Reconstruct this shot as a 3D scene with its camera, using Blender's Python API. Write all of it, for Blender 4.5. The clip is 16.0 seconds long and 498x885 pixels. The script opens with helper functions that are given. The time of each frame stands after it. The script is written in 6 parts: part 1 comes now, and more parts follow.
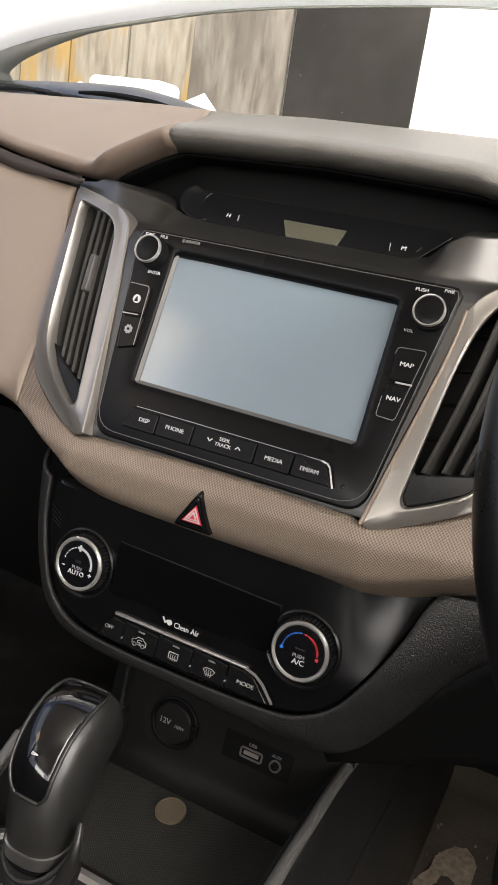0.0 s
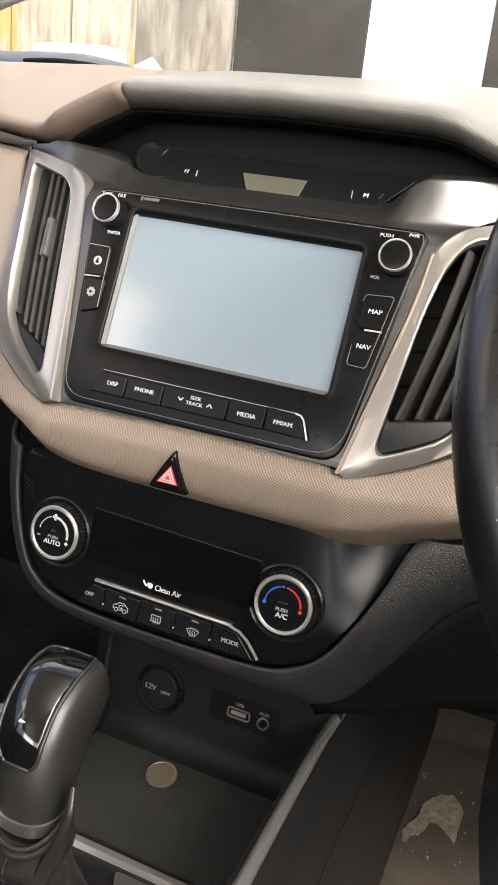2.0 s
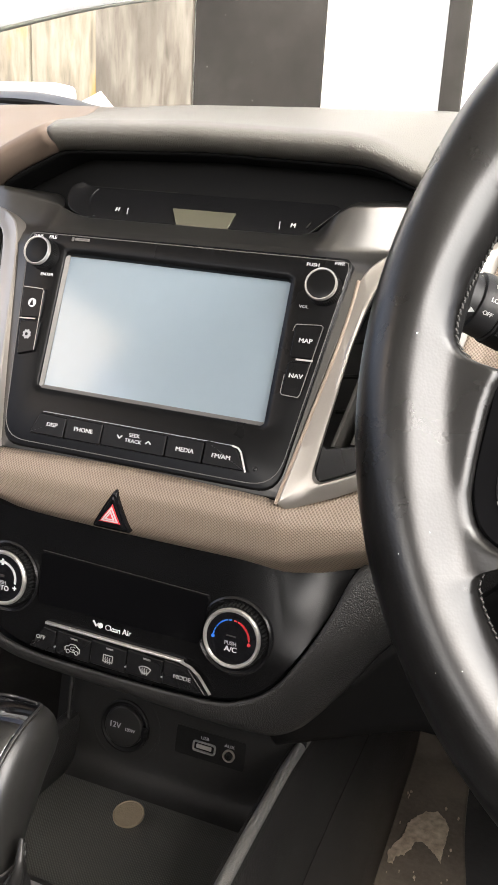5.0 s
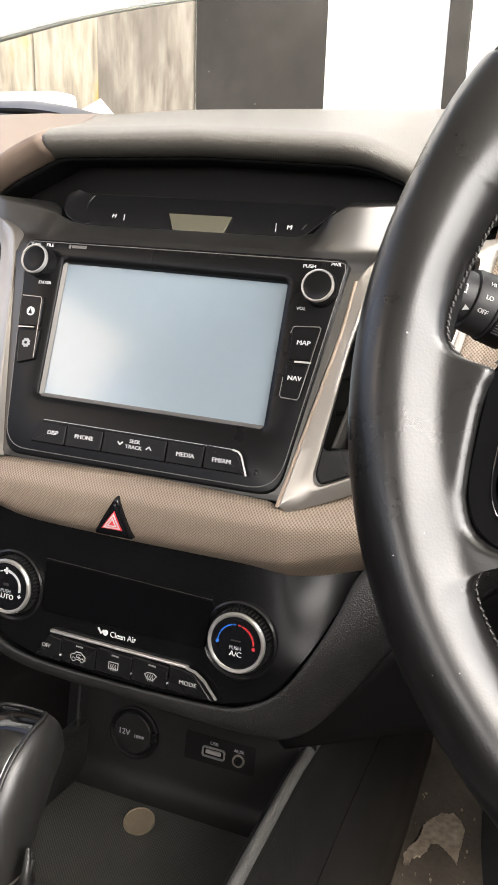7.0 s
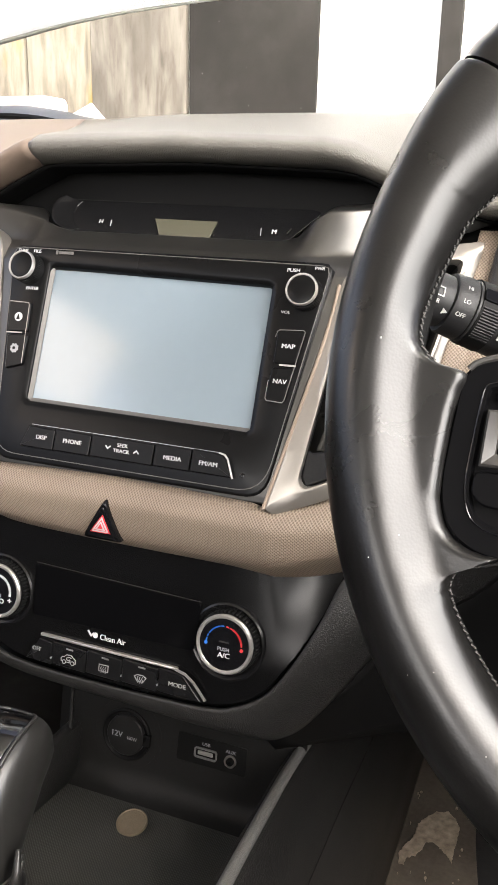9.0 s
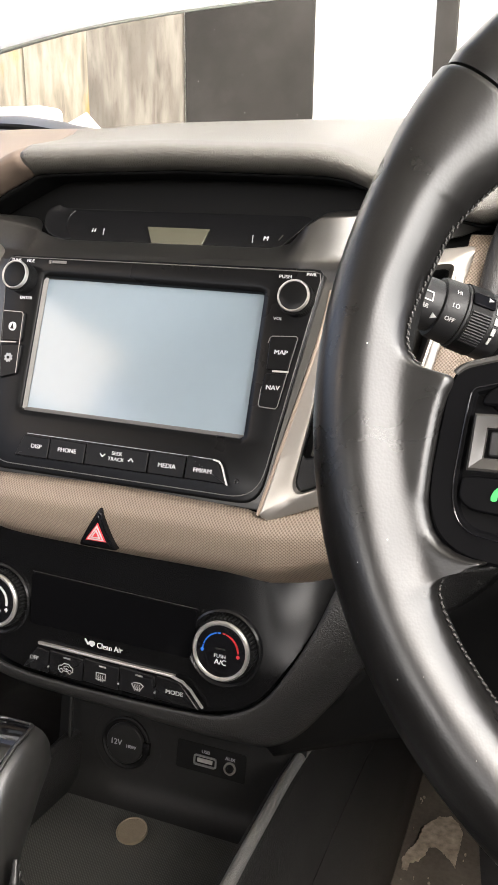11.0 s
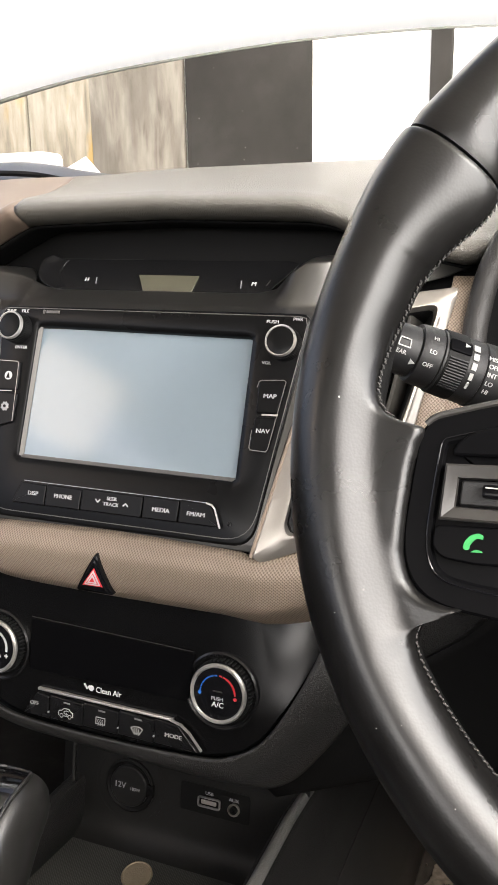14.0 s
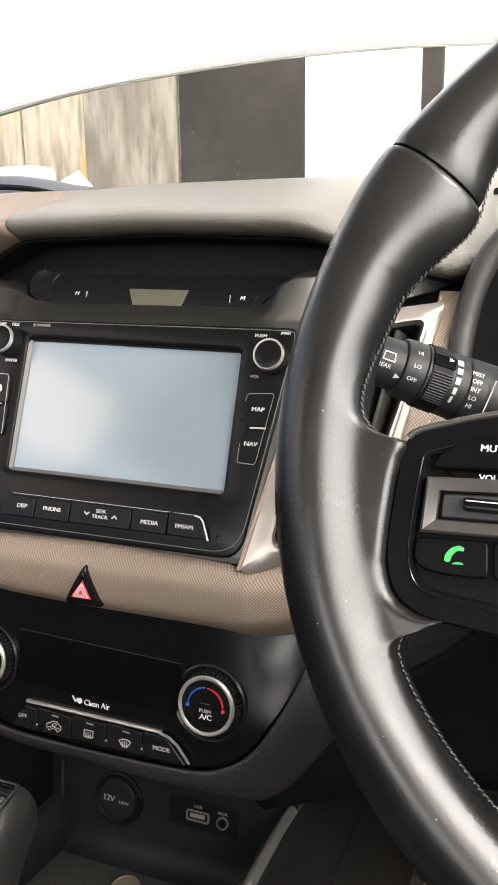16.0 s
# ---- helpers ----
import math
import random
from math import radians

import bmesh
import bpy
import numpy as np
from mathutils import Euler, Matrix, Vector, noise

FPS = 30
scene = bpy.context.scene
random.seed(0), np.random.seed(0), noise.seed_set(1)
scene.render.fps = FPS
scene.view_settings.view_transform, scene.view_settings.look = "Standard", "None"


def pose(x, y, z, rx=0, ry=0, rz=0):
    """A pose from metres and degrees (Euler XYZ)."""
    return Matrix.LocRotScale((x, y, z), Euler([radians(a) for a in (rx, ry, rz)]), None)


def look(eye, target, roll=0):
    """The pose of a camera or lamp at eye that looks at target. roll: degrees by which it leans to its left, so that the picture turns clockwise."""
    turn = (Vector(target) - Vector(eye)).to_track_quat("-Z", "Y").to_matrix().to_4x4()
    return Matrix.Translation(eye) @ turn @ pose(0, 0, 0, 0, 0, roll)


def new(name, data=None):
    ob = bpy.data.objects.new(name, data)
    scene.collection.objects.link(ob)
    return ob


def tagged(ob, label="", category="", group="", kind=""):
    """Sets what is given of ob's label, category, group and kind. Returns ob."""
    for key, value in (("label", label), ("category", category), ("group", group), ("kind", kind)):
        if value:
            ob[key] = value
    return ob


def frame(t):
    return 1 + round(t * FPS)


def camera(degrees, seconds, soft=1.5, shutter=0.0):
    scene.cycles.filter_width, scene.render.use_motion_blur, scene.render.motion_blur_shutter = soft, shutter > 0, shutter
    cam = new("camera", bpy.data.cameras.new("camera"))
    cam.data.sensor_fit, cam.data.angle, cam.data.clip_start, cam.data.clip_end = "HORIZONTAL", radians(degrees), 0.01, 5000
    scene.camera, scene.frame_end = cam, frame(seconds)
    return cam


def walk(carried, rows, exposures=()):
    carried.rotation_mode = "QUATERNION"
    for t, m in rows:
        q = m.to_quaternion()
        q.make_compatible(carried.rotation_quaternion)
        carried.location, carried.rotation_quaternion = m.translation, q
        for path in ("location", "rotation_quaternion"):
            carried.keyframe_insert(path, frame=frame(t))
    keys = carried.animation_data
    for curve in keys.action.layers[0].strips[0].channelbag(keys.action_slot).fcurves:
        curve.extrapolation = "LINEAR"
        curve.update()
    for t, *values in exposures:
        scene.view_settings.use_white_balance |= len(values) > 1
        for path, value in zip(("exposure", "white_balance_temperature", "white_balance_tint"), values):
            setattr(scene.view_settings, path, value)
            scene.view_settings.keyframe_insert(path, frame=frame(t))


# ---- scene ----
cam = camera(33.4, 16.0)
PATH = [
    (0, (0.214, -0.482, 1.104), (-0.567, 1.262, 0.514), 8.5),
    (0.5, (0.207, -0.492, 1.099), (-0.614, 1.226, 0.488), 8.5),
    (1, (0.211, -0.484, 1.095), (-0.573, 1.248, 0.476), 6.4),
    (1.5, (0.211, -0.484, 1.091), (-0.519, 1.268, 0.458), 5.8),
    (2, (0.212, -0.482, 1.092), (-0.484, 1.281, 0.453), 6.2),
    (2.5, (0.213, -0.481, 1.089), (-0.471, 1.286, 0.45), 6.3),
    (3, (0.218, -0.482, 1.092), (-0.47, 1.286, 0.458), 5.9),
    (3.5, (0.218, -0.478, 1.091), (-0.477, 1.287, 0.459), 5.6),
    (4, (0.229, -0.481, 1.102), (-0.46, 1.295, 0.491), 4.4),
    (4.5, (0.232, -0.474, 1.101), (-0.443, 1.315, 0.514), 3.7),
    (5, (0.236, -0.47, 1.102), (-0.436, 1.318, 0.51), 3.3),
    (7.5, (0.243, -0.466, 1.102), (-0.455, 1.315, 0.517), 1.6),
    (8, (0.246, -0.467, 1.103), (-0.447, 1.315, 0.518), 1.5),
    (10.5, (0.251, -0.467, 1.105), (-0.45, 1.315, 0.528), 0.9),
    (11, (0.253, -0.466, 1.105), (-0.445, 1.32, 0.535), 0.6),
    (11.5, (0.254, -0.465, 1.105), (-0.442, 1.321, 0.535), 0.5),
    (12, (0.256, -0.464, 1.105), (-0.44, 1.323, 0.539), 0.3),
    (12.5, (0.258, -0.468, 1.107), (-0.444, 1.32, 0.549), 0.0),
    (13, (0.258, -0.468, 1.113), (-0.46, 1.319, 0.573), -0.5),
    (13.5, (0.265, -0.469, 1.117), (-0.466, 1.321, 0.606), -1.1),
    (14, (0.265, -0.466, 1.115), (-0.462, 1.327, 0.612), -1.0),
    (14.5, (0.265, -0.467, 1.115), (-0.457, 1.329, 0.611), -1.0),
    (15, (0.266, -0.469, 1.114), (-0.463, 1.324, 0.611), -1.1),
    (15.5, (0.267, -0.468, 1.114), (-0.466, 1.324, 0.613), -1.1),
    (16, (0.269, -0.468, 1.116), (-0.445, 1.338, 0.642), -0.8),
]
walk(cam, [(t, look(eye, target, roll)) for t, eye, target, roll in PATH],
     [(0, -0.42), (0.5, 0.12), (1.0, 0.22), (1.5, 0.25), (3.5, 0.24), (5, 0.16), (8, 0.18), (12.5, 0.16), (14, -0.06), (16, 0.0)])

# ---- world and light ----
world = bpy.data.worlds.new("sky")
scene.world = world
world.use_nodes = True
wn = world.node_tree.nodes
sky = wn.new("ShaderNodeTexSky")
sky.sky_type, sky.sun_disc = "NISHITA", False
sky.sun_elevation, sky.sun_rotation = radians(52), radians(150)
sky.air_density, sky.dust_density, sky.ozone_density = 0.5, 6.0, 0.3
world.node_tree.links.new(sky.outputs[0], wn["Background"].inputs[0])
wn["Background"].inputs[1].default_value = 0.62
sun = new("sun", bpy.data.lights.new("sun", "SUN"))
sun.data.energy, sun.data.angle, sun.data.color = 5.0, radians(12), (1.0, 0.93, 0.84)
sun.matrix_world = pose(0, 0, 5, 38, 0, 30)


def window_lamp(name, centre, target, w, h, power, colour=(1.0, 0.95, 0.87)):
    ob = new(name, bpy.data.lights.new(name, "AREA"))
    ob.data.shape, ob.data.size, ob.data.size_y = "RECTANGLE", w, h
    ob.data.energy, ob.data.color = power, colour
    ob.matrix_world = look(centre, target)
    return ob


window_lamp("window_light_driver", (0.76, -0.52, 1.27), (0.1, -0.22, 1.24), 0.75, 0.32, 11.5, (1.0, 0.96, 0.90))
window_lamp("window_light_driver_front", (0.76, -0.40, 1.52), (0.1, -0.2, 1.60), 0.55, 0.14, 14.0, (1.0, 0.96, 0.90))
window_lamp("window_light_rear_driver", (0.76, -1.48, 1.33), (0.1, -0.06, 0.9), 0.50, 0.28, 3.0, (1.0, 0.96, 0.90))
window_lamp("window_light_windscreen", (0.0, 0.26, 1.43), (0.0, 0.26 - 0.53, 1.43 - 0.85), 1.2, 0.20, 1.3, (1.0, 0.97, 0.93))
window_lamp("window_light_passenger", (-0.76, -0.35, 1.38), (0.2, -0.20, 1.46), 0.60, 0.30, 0.7)
window_lamp("window_light_passenger_quarter", (-0.77, -0.88, 1.53), (0.0, -0.40, 1.0), 0.30, 0.18, 0.95, (1.0, 0.74, 0.46))
window_lamp("window_light_rear_passenger", (-0.77, -1.25, 1.45), (0.1, -0.20, 1.0), 0.50, 0.26, 0.8, (1.0, 0.93, 0.82))
window_lamp("window_light_rear", (-0.05, -2.0, 1.46), (0.1, 0, 1.0), 0.8, 0.22, 9)


# ---- materials ----
def material(name, colour, rough=0.5, metal=0.0, bump=0.0, scale=400.0, kind="noise", vary=0.15, big=6.0, spec=0.5, coat=0.0,
             dirt=None, dirt_amount=0.0, rough_vary=0.08):
    """A principled surface with large and fine variation of colour and gloss, and a fine relief."""
    m = bpy.data.materials.new(name)
    m.use_nodes = True
    nt = m.node_tree
    N, L = nt.nodes, nt.links
    b = N["Principled BSDF"]
    b.inputs["Roughness"].default_value = rough
    b.inputs["Metallic"].default_value = metal
    b.inputs["Specular IOR Level"].default_value = spec
    b.inputs["Coat Weight"].default_value = coat
    b.inputs["Coat Roughness"].default_value = 0.06
    co = N.new("ShaderNodeTexCoord")
    n1 = N.new("ShaderNodeTexNoise")
    n1.inputs["Scale"].default_value, n1.inputs["Detail"].default_value = big, 6
    n2 = N.new("ShaderNodeTexNoise")
    n2.inputs["Scale"].default_value, n2.inputs["Detail"].default_value = scale * 0.35, 4
    for n in (n1, n2):
        L.new(co.outputs["Object"], n.inputs["Vector"])
    add = N.new("ShaderNodeMath")
    add.operation = "MULTIPLY_ADD"
    add.inputs[1].default_value = 0.45
    L.new(n2.outputs[0], add.inputs[0])
    L.new(n1.outputs[0], add.inputs[2])
    mr = N.new("ShaderNodeMapRange")
    mr.inputs["From Min"].default_value, mr.inputs["From Max"].default_value = 0.35, 1.05
    mr.inputs["To Min"].default_value, mr.inputs["To Max"].default_value = 1 - vary, 1 + vary
    L.new(add.outputs[0], mr.inputs["Value"])
    mul = N.new("ShaderNodeVectorMath")
    mul.operation = "SCALE"
    mul.inputs[0].default_value = colour
    L.new(mr.outputs[0], mul.inputs["Scale"])
    out = mul.outputs[0]
    if dirt:
        ramp = N.new("ShaderNodeMapRange")
        ramp.inputs["From Min"].default_value, ramp.inputs["From Max"].default_value = 0.55, 0.8
        ramp.inputs["To Max"].default_value = dirt_amount
        L.new(n1.outputs[0], ramp.inputs["Value"])
        mix = N.new("ShaderNodeMix")
        mix.data_type = "RGBA"
        mix.inputs["B"].default_value = (*dirt, 1)
        L.new(ramp.outputs[0], mix.inputs["Factor"])
        L.new(out, mix.inputs["A"])
        out = mix.outputs["Result"]
    L.new(out, b.inputs["Base Color"])
    r = N.new("ShaderNodeMapRange")
    r.inputs["To Min"].default_value, r.inputs["To Max"].default_value = max(rough - rough_vary, 0.02), rough + rough_vary
    L.new(n1.outputs[0], r.inputs["Value"])
    L.new(r.outputs[0], b.inputs["Roughness"])
    if bump:
        bp = N.new("ShaderNodeBump")
        bp.inputs["Strength"].default_value = min(bump, 1.0)
        bp.inputs["Distance"].default_value = 0.0007 if kind == "grain" else 0.0004
        if kind == "grain":
            v = N.new("ShaderNodeTexVoronoi")
            v.feature = "SMOOTH_F1"
            v.inputs["Smoothness"].default_value = 0.2
            v.inputs["Scale"].default_value = scale
            warp = N.new("ShaderNodeVectorMath")
            warp.operation = "MULTIPLY_ADD"
            warp.inputs[1].default_value = (0.0004, 0.0004, 0.0004)
            L.new(n2.outputs["Color"], warp.inputs[0])
            L.new(co.outputs["Object"], warp.inputs[2])
            L.new(warp.outputs[0], v.inputs["Vector"])
            L.new(v.outputs["Distance"], bp.inputs["Height"])
            bp.invert = True
        elif kind == "dots":
            sep = N.new("ShaderNodeSeparateXYZ")
            L.new(co.outputs["Object"], sep.inputs[0])
            com = N.new("ShaderNodeCombineXYZ")
            L.new(sep.outputs[0], com.inputs[0])
            L.new(sep.outputs[2], com.inputs[1])
            mp = N.new("ShaderNodeMapping")
            mp.inputs["Rotation"].default_value = (0, 0, radians(45))
            L.new(com.outputs[0], mp.inputs["Vector"])
            v = N.new("ShaderNodeTexVoronoi")
            v.voronoi_dimensions = "2D"
            v.inputs["Scale"].default_value, v.inputs["Randomness"].default_value = scale, 0.0
            L.new(mp.outputs[0], v.inputs["Vector"])
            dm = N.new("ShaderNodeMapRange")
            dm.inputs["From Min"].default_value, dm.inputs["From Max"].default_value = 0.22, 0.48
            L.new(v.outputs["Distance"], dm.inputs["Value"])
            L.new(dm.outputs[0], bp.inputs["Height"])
            # The shade inside each dimple is put into the colour.
            pit_shade = N.new("ShaderNodeMix")
            pit_shade.data_type, pit_shade.blend_type = "RGBA", "MULTIPLY"
            pit_shade.inputs["B"].default_value = (0.50, 0.475, 0.45, 1)
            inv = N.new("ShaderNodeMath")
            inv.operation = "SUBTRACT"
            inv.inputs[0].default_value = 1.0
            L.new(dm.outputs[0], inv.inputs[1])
            L.new(inv.outputs[0], pit_shade.inputs["Factor"])
            L.new(out, pit_shade.inputs["A"])
            L.new(pit_shade.outputs["Result"], b.inputs["Base Color"])
        elif kind == "diamonds":
            mp = N.new("ShaderNodeMapping")
            mp.inputs["Rotation"].default_value = (0, 0, radians(45))
            L.new(co.outputs["Object"], mp.inputs["Vector"])
            v = N.new("ShaderNodeTexVoronoi")
            v.voronoi_dimensions, v.distance = "2D", "CHEBYCHEV"
            v.inputs["Scale"].default_value, v.inputs["Randomness"].default_value = scale, 0.0
            L.new(mp.outputs[0], v.inputs["Vector"])
            L.new(v.outputs["Distance"], bp.inputs["Height"])
            bp.invert = True
            # Tops lightened as wear; the shade in the grooves is put into the colour.
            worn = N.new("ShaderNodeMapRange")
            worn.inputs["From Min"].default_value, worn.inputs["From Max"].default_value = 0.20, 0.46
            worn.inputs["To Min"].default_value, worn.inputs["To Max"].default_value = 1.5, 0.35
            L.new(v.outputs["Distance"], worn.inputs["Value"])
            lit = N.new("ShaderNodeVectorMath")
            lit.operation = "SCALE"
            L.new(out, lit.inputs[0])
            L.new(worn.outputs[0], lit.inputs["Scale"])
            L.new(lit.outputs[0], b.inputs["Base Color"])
        else:
            n3 = N.new("ShaderNodeTexNoise")
            n3.inputs["Scale"].default_value, n3.inputs["Detail"].default_value = scale, 5
            L.new(co.outputs["Object"], n3.inputs["Vector"])
            L.new(n3.outputs[0], bp.inputs["Height"])
        L.new(bp.outputs[0], b.inputs["Normal"])
    return m


# The panel's beige, darkened in colour so the pad looks less brightly lit.
BEIGE_PAD = material("beige_soft_pad_dimmed", (0.205, 0.154, 0.120), 0.5, bump=0.25, scale=900, vary=0.06)
# Colour lifted far above black stands in for daylight glancing off the pad.
PAD = material("grained_black_pad_with_sheen", (0.135, 0.127, 0.112), 0.36, bump=0.6, scale=1150, kind="grain", vary=0.2)
KNEE = material("grained_black_panel", (0.022, 0.0216, 0.021), 0.38, bump=0.45, scale=980, kind="grain", vary=0.2, spec=0.3)
HOOD = material("grained_black_hood", (0.024, 0.0226, 0.0212), 0.45, bump=0.3, scale=1500, kind="grain", vary=0.2)
SATIN = material("black_satin_plastic", (0.007, 0.007, 0.0075), 0.26, bump=0.06, scale=1500, vary=0.2, spec=0.3)
CLIMATE = material("black_soft_satin_plastic", (0.0035, 0.0035, 0.0037), 0.25, bump=0.03, scale=1500, vary=0.15, spec=0.22)
FASCIA = material("charcoal_metallic_fascia", (0.090, 0.087, 0.082), 0.31, metal=0.8, bump=0.04, scale=1800, vary=0.08)
UNIT = material("black_unit_plastic", (0.0045, 0.0045, 0.0048), 0.28, bump=0.06, scale=1800, vary=0.2, spec=0.14)
MATT = material("matt_black_plastic", (0.0055, 0.0055, 0.0055), 0.6, bump=0.2, scale=1200, vary=0.2, spec=0.15)
PANEL = material("piano_black", (0.003, 0.003, 0.0034), 0.12, vary=0.1, rough_vary=0.03, spec=0.06)
PIANO = material("gloss_black_lacquer", (0.004, 0.004, 0.0045), 0.07, vary=0.1, rough_vary=0.02, spec=0.5, coat=0.1)
GLOSS = material("gloss_black", (0.006, 0.006, 0.007), 0.10, vary=0.1, rough_vary=0.03, spec=0.22, coat=0.03)
BEIGE = material("beige_plastic", (0.275, 0.216, 0.166), 0.5, bump=0.25, scale=900, vary=0.06)
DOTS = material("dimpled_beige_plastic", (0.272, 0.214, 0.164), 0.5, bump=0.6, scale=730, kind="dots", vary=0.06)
SEAM = material("dark_brown_seam", (0.045, 0.034, 0.028), 0.6, bump=0.2, scale=800)
SILVER = material("satin_silver_paint", (0.33, 0.307, 0.278), 0.34, metal=0.75, bump=0.05, scale=2500, vary=0.06)
RING = material("bright_satin_ring", (0.50, 0.48, 0.455), 0.34, metal=0.7, vary=0.05)
TRAYM = material("black_tray_plastic", (0.014, 0.014, 0.0136), 0.45, bump=0.3, scale=1100, vary=0.25, spec=0.18)
WHITE = material("white_print", (0.55, 0.55, 0.55), 0.5, vary=0.04)
PRINT = material("worn_white_print", (0.32, 0.32, 0.31), 0.5, vary=0.08)
STALK = material("matt_stalk_plastic", (0.0095, 0.0095, 0.0098), 0.5, bump=0.3, scale=1500, vary=0.2, spec=0.35)
GREY = material("grey_print", (0.30, 0.30, 0.31), 0.5, vary=0.05)
RED = material("red_print", (0.62, 0.03, 0.04), 0.45, vary=0.05)
BLUE = material("blue_print", (0.02, 0.16, 0.62), 0.45, vary=0.05)
GREEN = material("green_print", (0.02, 0.26, 0.06), 0.45, vary=0.05)
SCREEN = material("switched_off_screen", (0.178, 0.227, 0.266), 0.3, vary=0.04, big=9, rough_vary=0.05, coat=1.0)
SCREEN.node_tree.nodes["Principled BSDF"].inputs["Coat Roughness"].default_value = 0.10
LOUVRE = material("dusty_grey_plastic", (0.042, 0.040, 0.036), 0.45, bump=0.15, scale=900, vary=0.3, big=30)
LCD = material("grey_green_lcd", (0.085, 0.081, 0.058), 0.25, vary=0.06)
RAIL_M = material("grey_grained_rail", (0.19, 0.186, 0.180), 0.32, metal=0.2, bump=0.4, scale=1400, kind="grain", vary=0.15, spec=0.9)
RIM = material("black_wheel_leather", (0.0060, 0.0057, 0.0055), 0.30, bump=0.04, scale=1000, kind="grain", vary=0.3, rough_vary=0.10, big=40, spec=0.43)
TOGGLE = material("satin_silver_switch", (0.115, 0.109, 0.102), 0.5, metal=0.2, bump=0.05, scale=2500, vary=0.06)
FRAME = material("satin_grey_frame", (0.032, 0.030, 0.028), 0.42, metal=0.2, bump=0.05, scale=2500, vary=0.08)
THREAD = material("dark_grey_thread", (0.032, 0.031, 0.029), 0.7, bump=0.4, scale=3000)
BOOT = material("black_gaiter_leather", (0.016, 0.0155, 0.015), 0.32, bump=0.15, scale=1200, kind="grain", vary=0.3)
KNOB = material("dark_grey_leather", (0.017, 0.0165, 0.0155), 0.30, bump=0.08, scale=1100, kind="grain", vary=0.2)
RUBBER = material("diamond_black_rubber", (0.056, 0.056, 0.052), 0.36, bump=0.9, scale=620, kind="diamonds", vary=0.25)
LEVER = material("satin_grey_plastic", (0.019, 0.0185, 0.0175), 0.33, bump=0.03, scale=1500, vary=0.15)
DARKMETAL = material("dark_satin_metal", (0.30, 0.29, 0.28), 0.28, metal=0.9, vary=0.06)
BRASS = material("worn_coin_metal", (0.34, 0.28, 0.20), 0.42, metal=0.7, bump=0.5, scale=900, vary=0.2)
CARPET = material("dirty_brown_carpet", (0.10, 0.086, 0.070), 0.95, bump=1.0, scale=500, vary=0.5, big=9, dirt=(0.17, 0.14, 0.11), dirt_amount=0.7)
FLOORM = material("dark_footwell_carpet", (0.022, 0.022, 0.0235), 0.95, bump=1.0, scale=400, vary=0.4, big=12, dirt=(0.09, 0.085, 0.08), dirt_amount=0.5)
MUD = material("dried_mud", (0.33, 0.275, 0.215), 0.95, bump=1.0, scale=300, vary=0.55, big=110)
GLASSY = material("blue_grey_cowl", (0.028, 0.0305, 0.034), 0.4, vary=0.3, big=10)
PAPER = material("white_paper", (0.82, 0.80, 0.77), 0.7, vary=0.04)
CLOTH = material("white_cover_fabric", (0.85, 0.85, 0.84), 0.85, bump=0.2, scale=200, vary=0.03)
HEM = material("dark_hem", (0.22, 0.22, 0.21), 0.7, bump=0.3, scale=600)
LINER = material("light_headlining", (0.60, 0.575, 0.53), 0.9, bump=0.3, scale=700, vary=0.06)
DOORM = material("dark_door_trim", (0.02, 0.019, 0.018), 0.6, bump=0.3, scale=600)
WALLW = material("white_painted_wall", (0.82, 0.82, 0.80), 0.8, bump=0.3, scale=40, vary=0.05, big=2)
DARKP = material("dark_grey_sheet", (0.0250, 0.0236, 0.0213), 0.7, bump=0.2, scale=30, vary=0.3, big=2.5, spec=0.12, dirt=(0.3, 0.3, 0.29), dirt_amount=0.04)
N, L = DARKP.node_tree.nodes, DARKP.node_tree.links
speck = N.new("ShaderNodeTexVoronoi")
speck.inputs["Scale"].default_value = 12.0
at_point = N.new("ShaderNodeTexCoord")
L.new(at_point.outputs["Object"], speck.inputs["Vector"])
dot = N.new("ShaderNodeMapRange")
dot.inputs["From Min"].default_value, dot.inputs["From Max"].default_value = 0.07, 0.04
L.new(speck.outputs["Distance"], dot.inputs["Value"])
pale = N.new("ShaderNodeMix")
pale.data_type = "RGBA"
pale.inputs["B"].default_value = (0.085, 0.085, 0.08, 1)
L.new(DARKP.node_tree.nodes["Principled BSDF"].inputs["Base Color"].links[0].from_socket, pale.inputs["A"])
L.new(dot.outputs[0], pale.inputs["Factor"])
L.new(pale.outputs["Result"], DARKP.node_tree.nodes["Principled BSDF"].inputs["Base Color"])
ASPHALT = material("grey_concrete_ground", (0.17, 0.165, 0.155), 0.9, bump=0.5, scale=60, vary=0.3, big=1.2)
CARWHITE = material("white_car_paint", (0.80, 0.80, 0.80), 0.25, vary=0.03, coat=0.5)


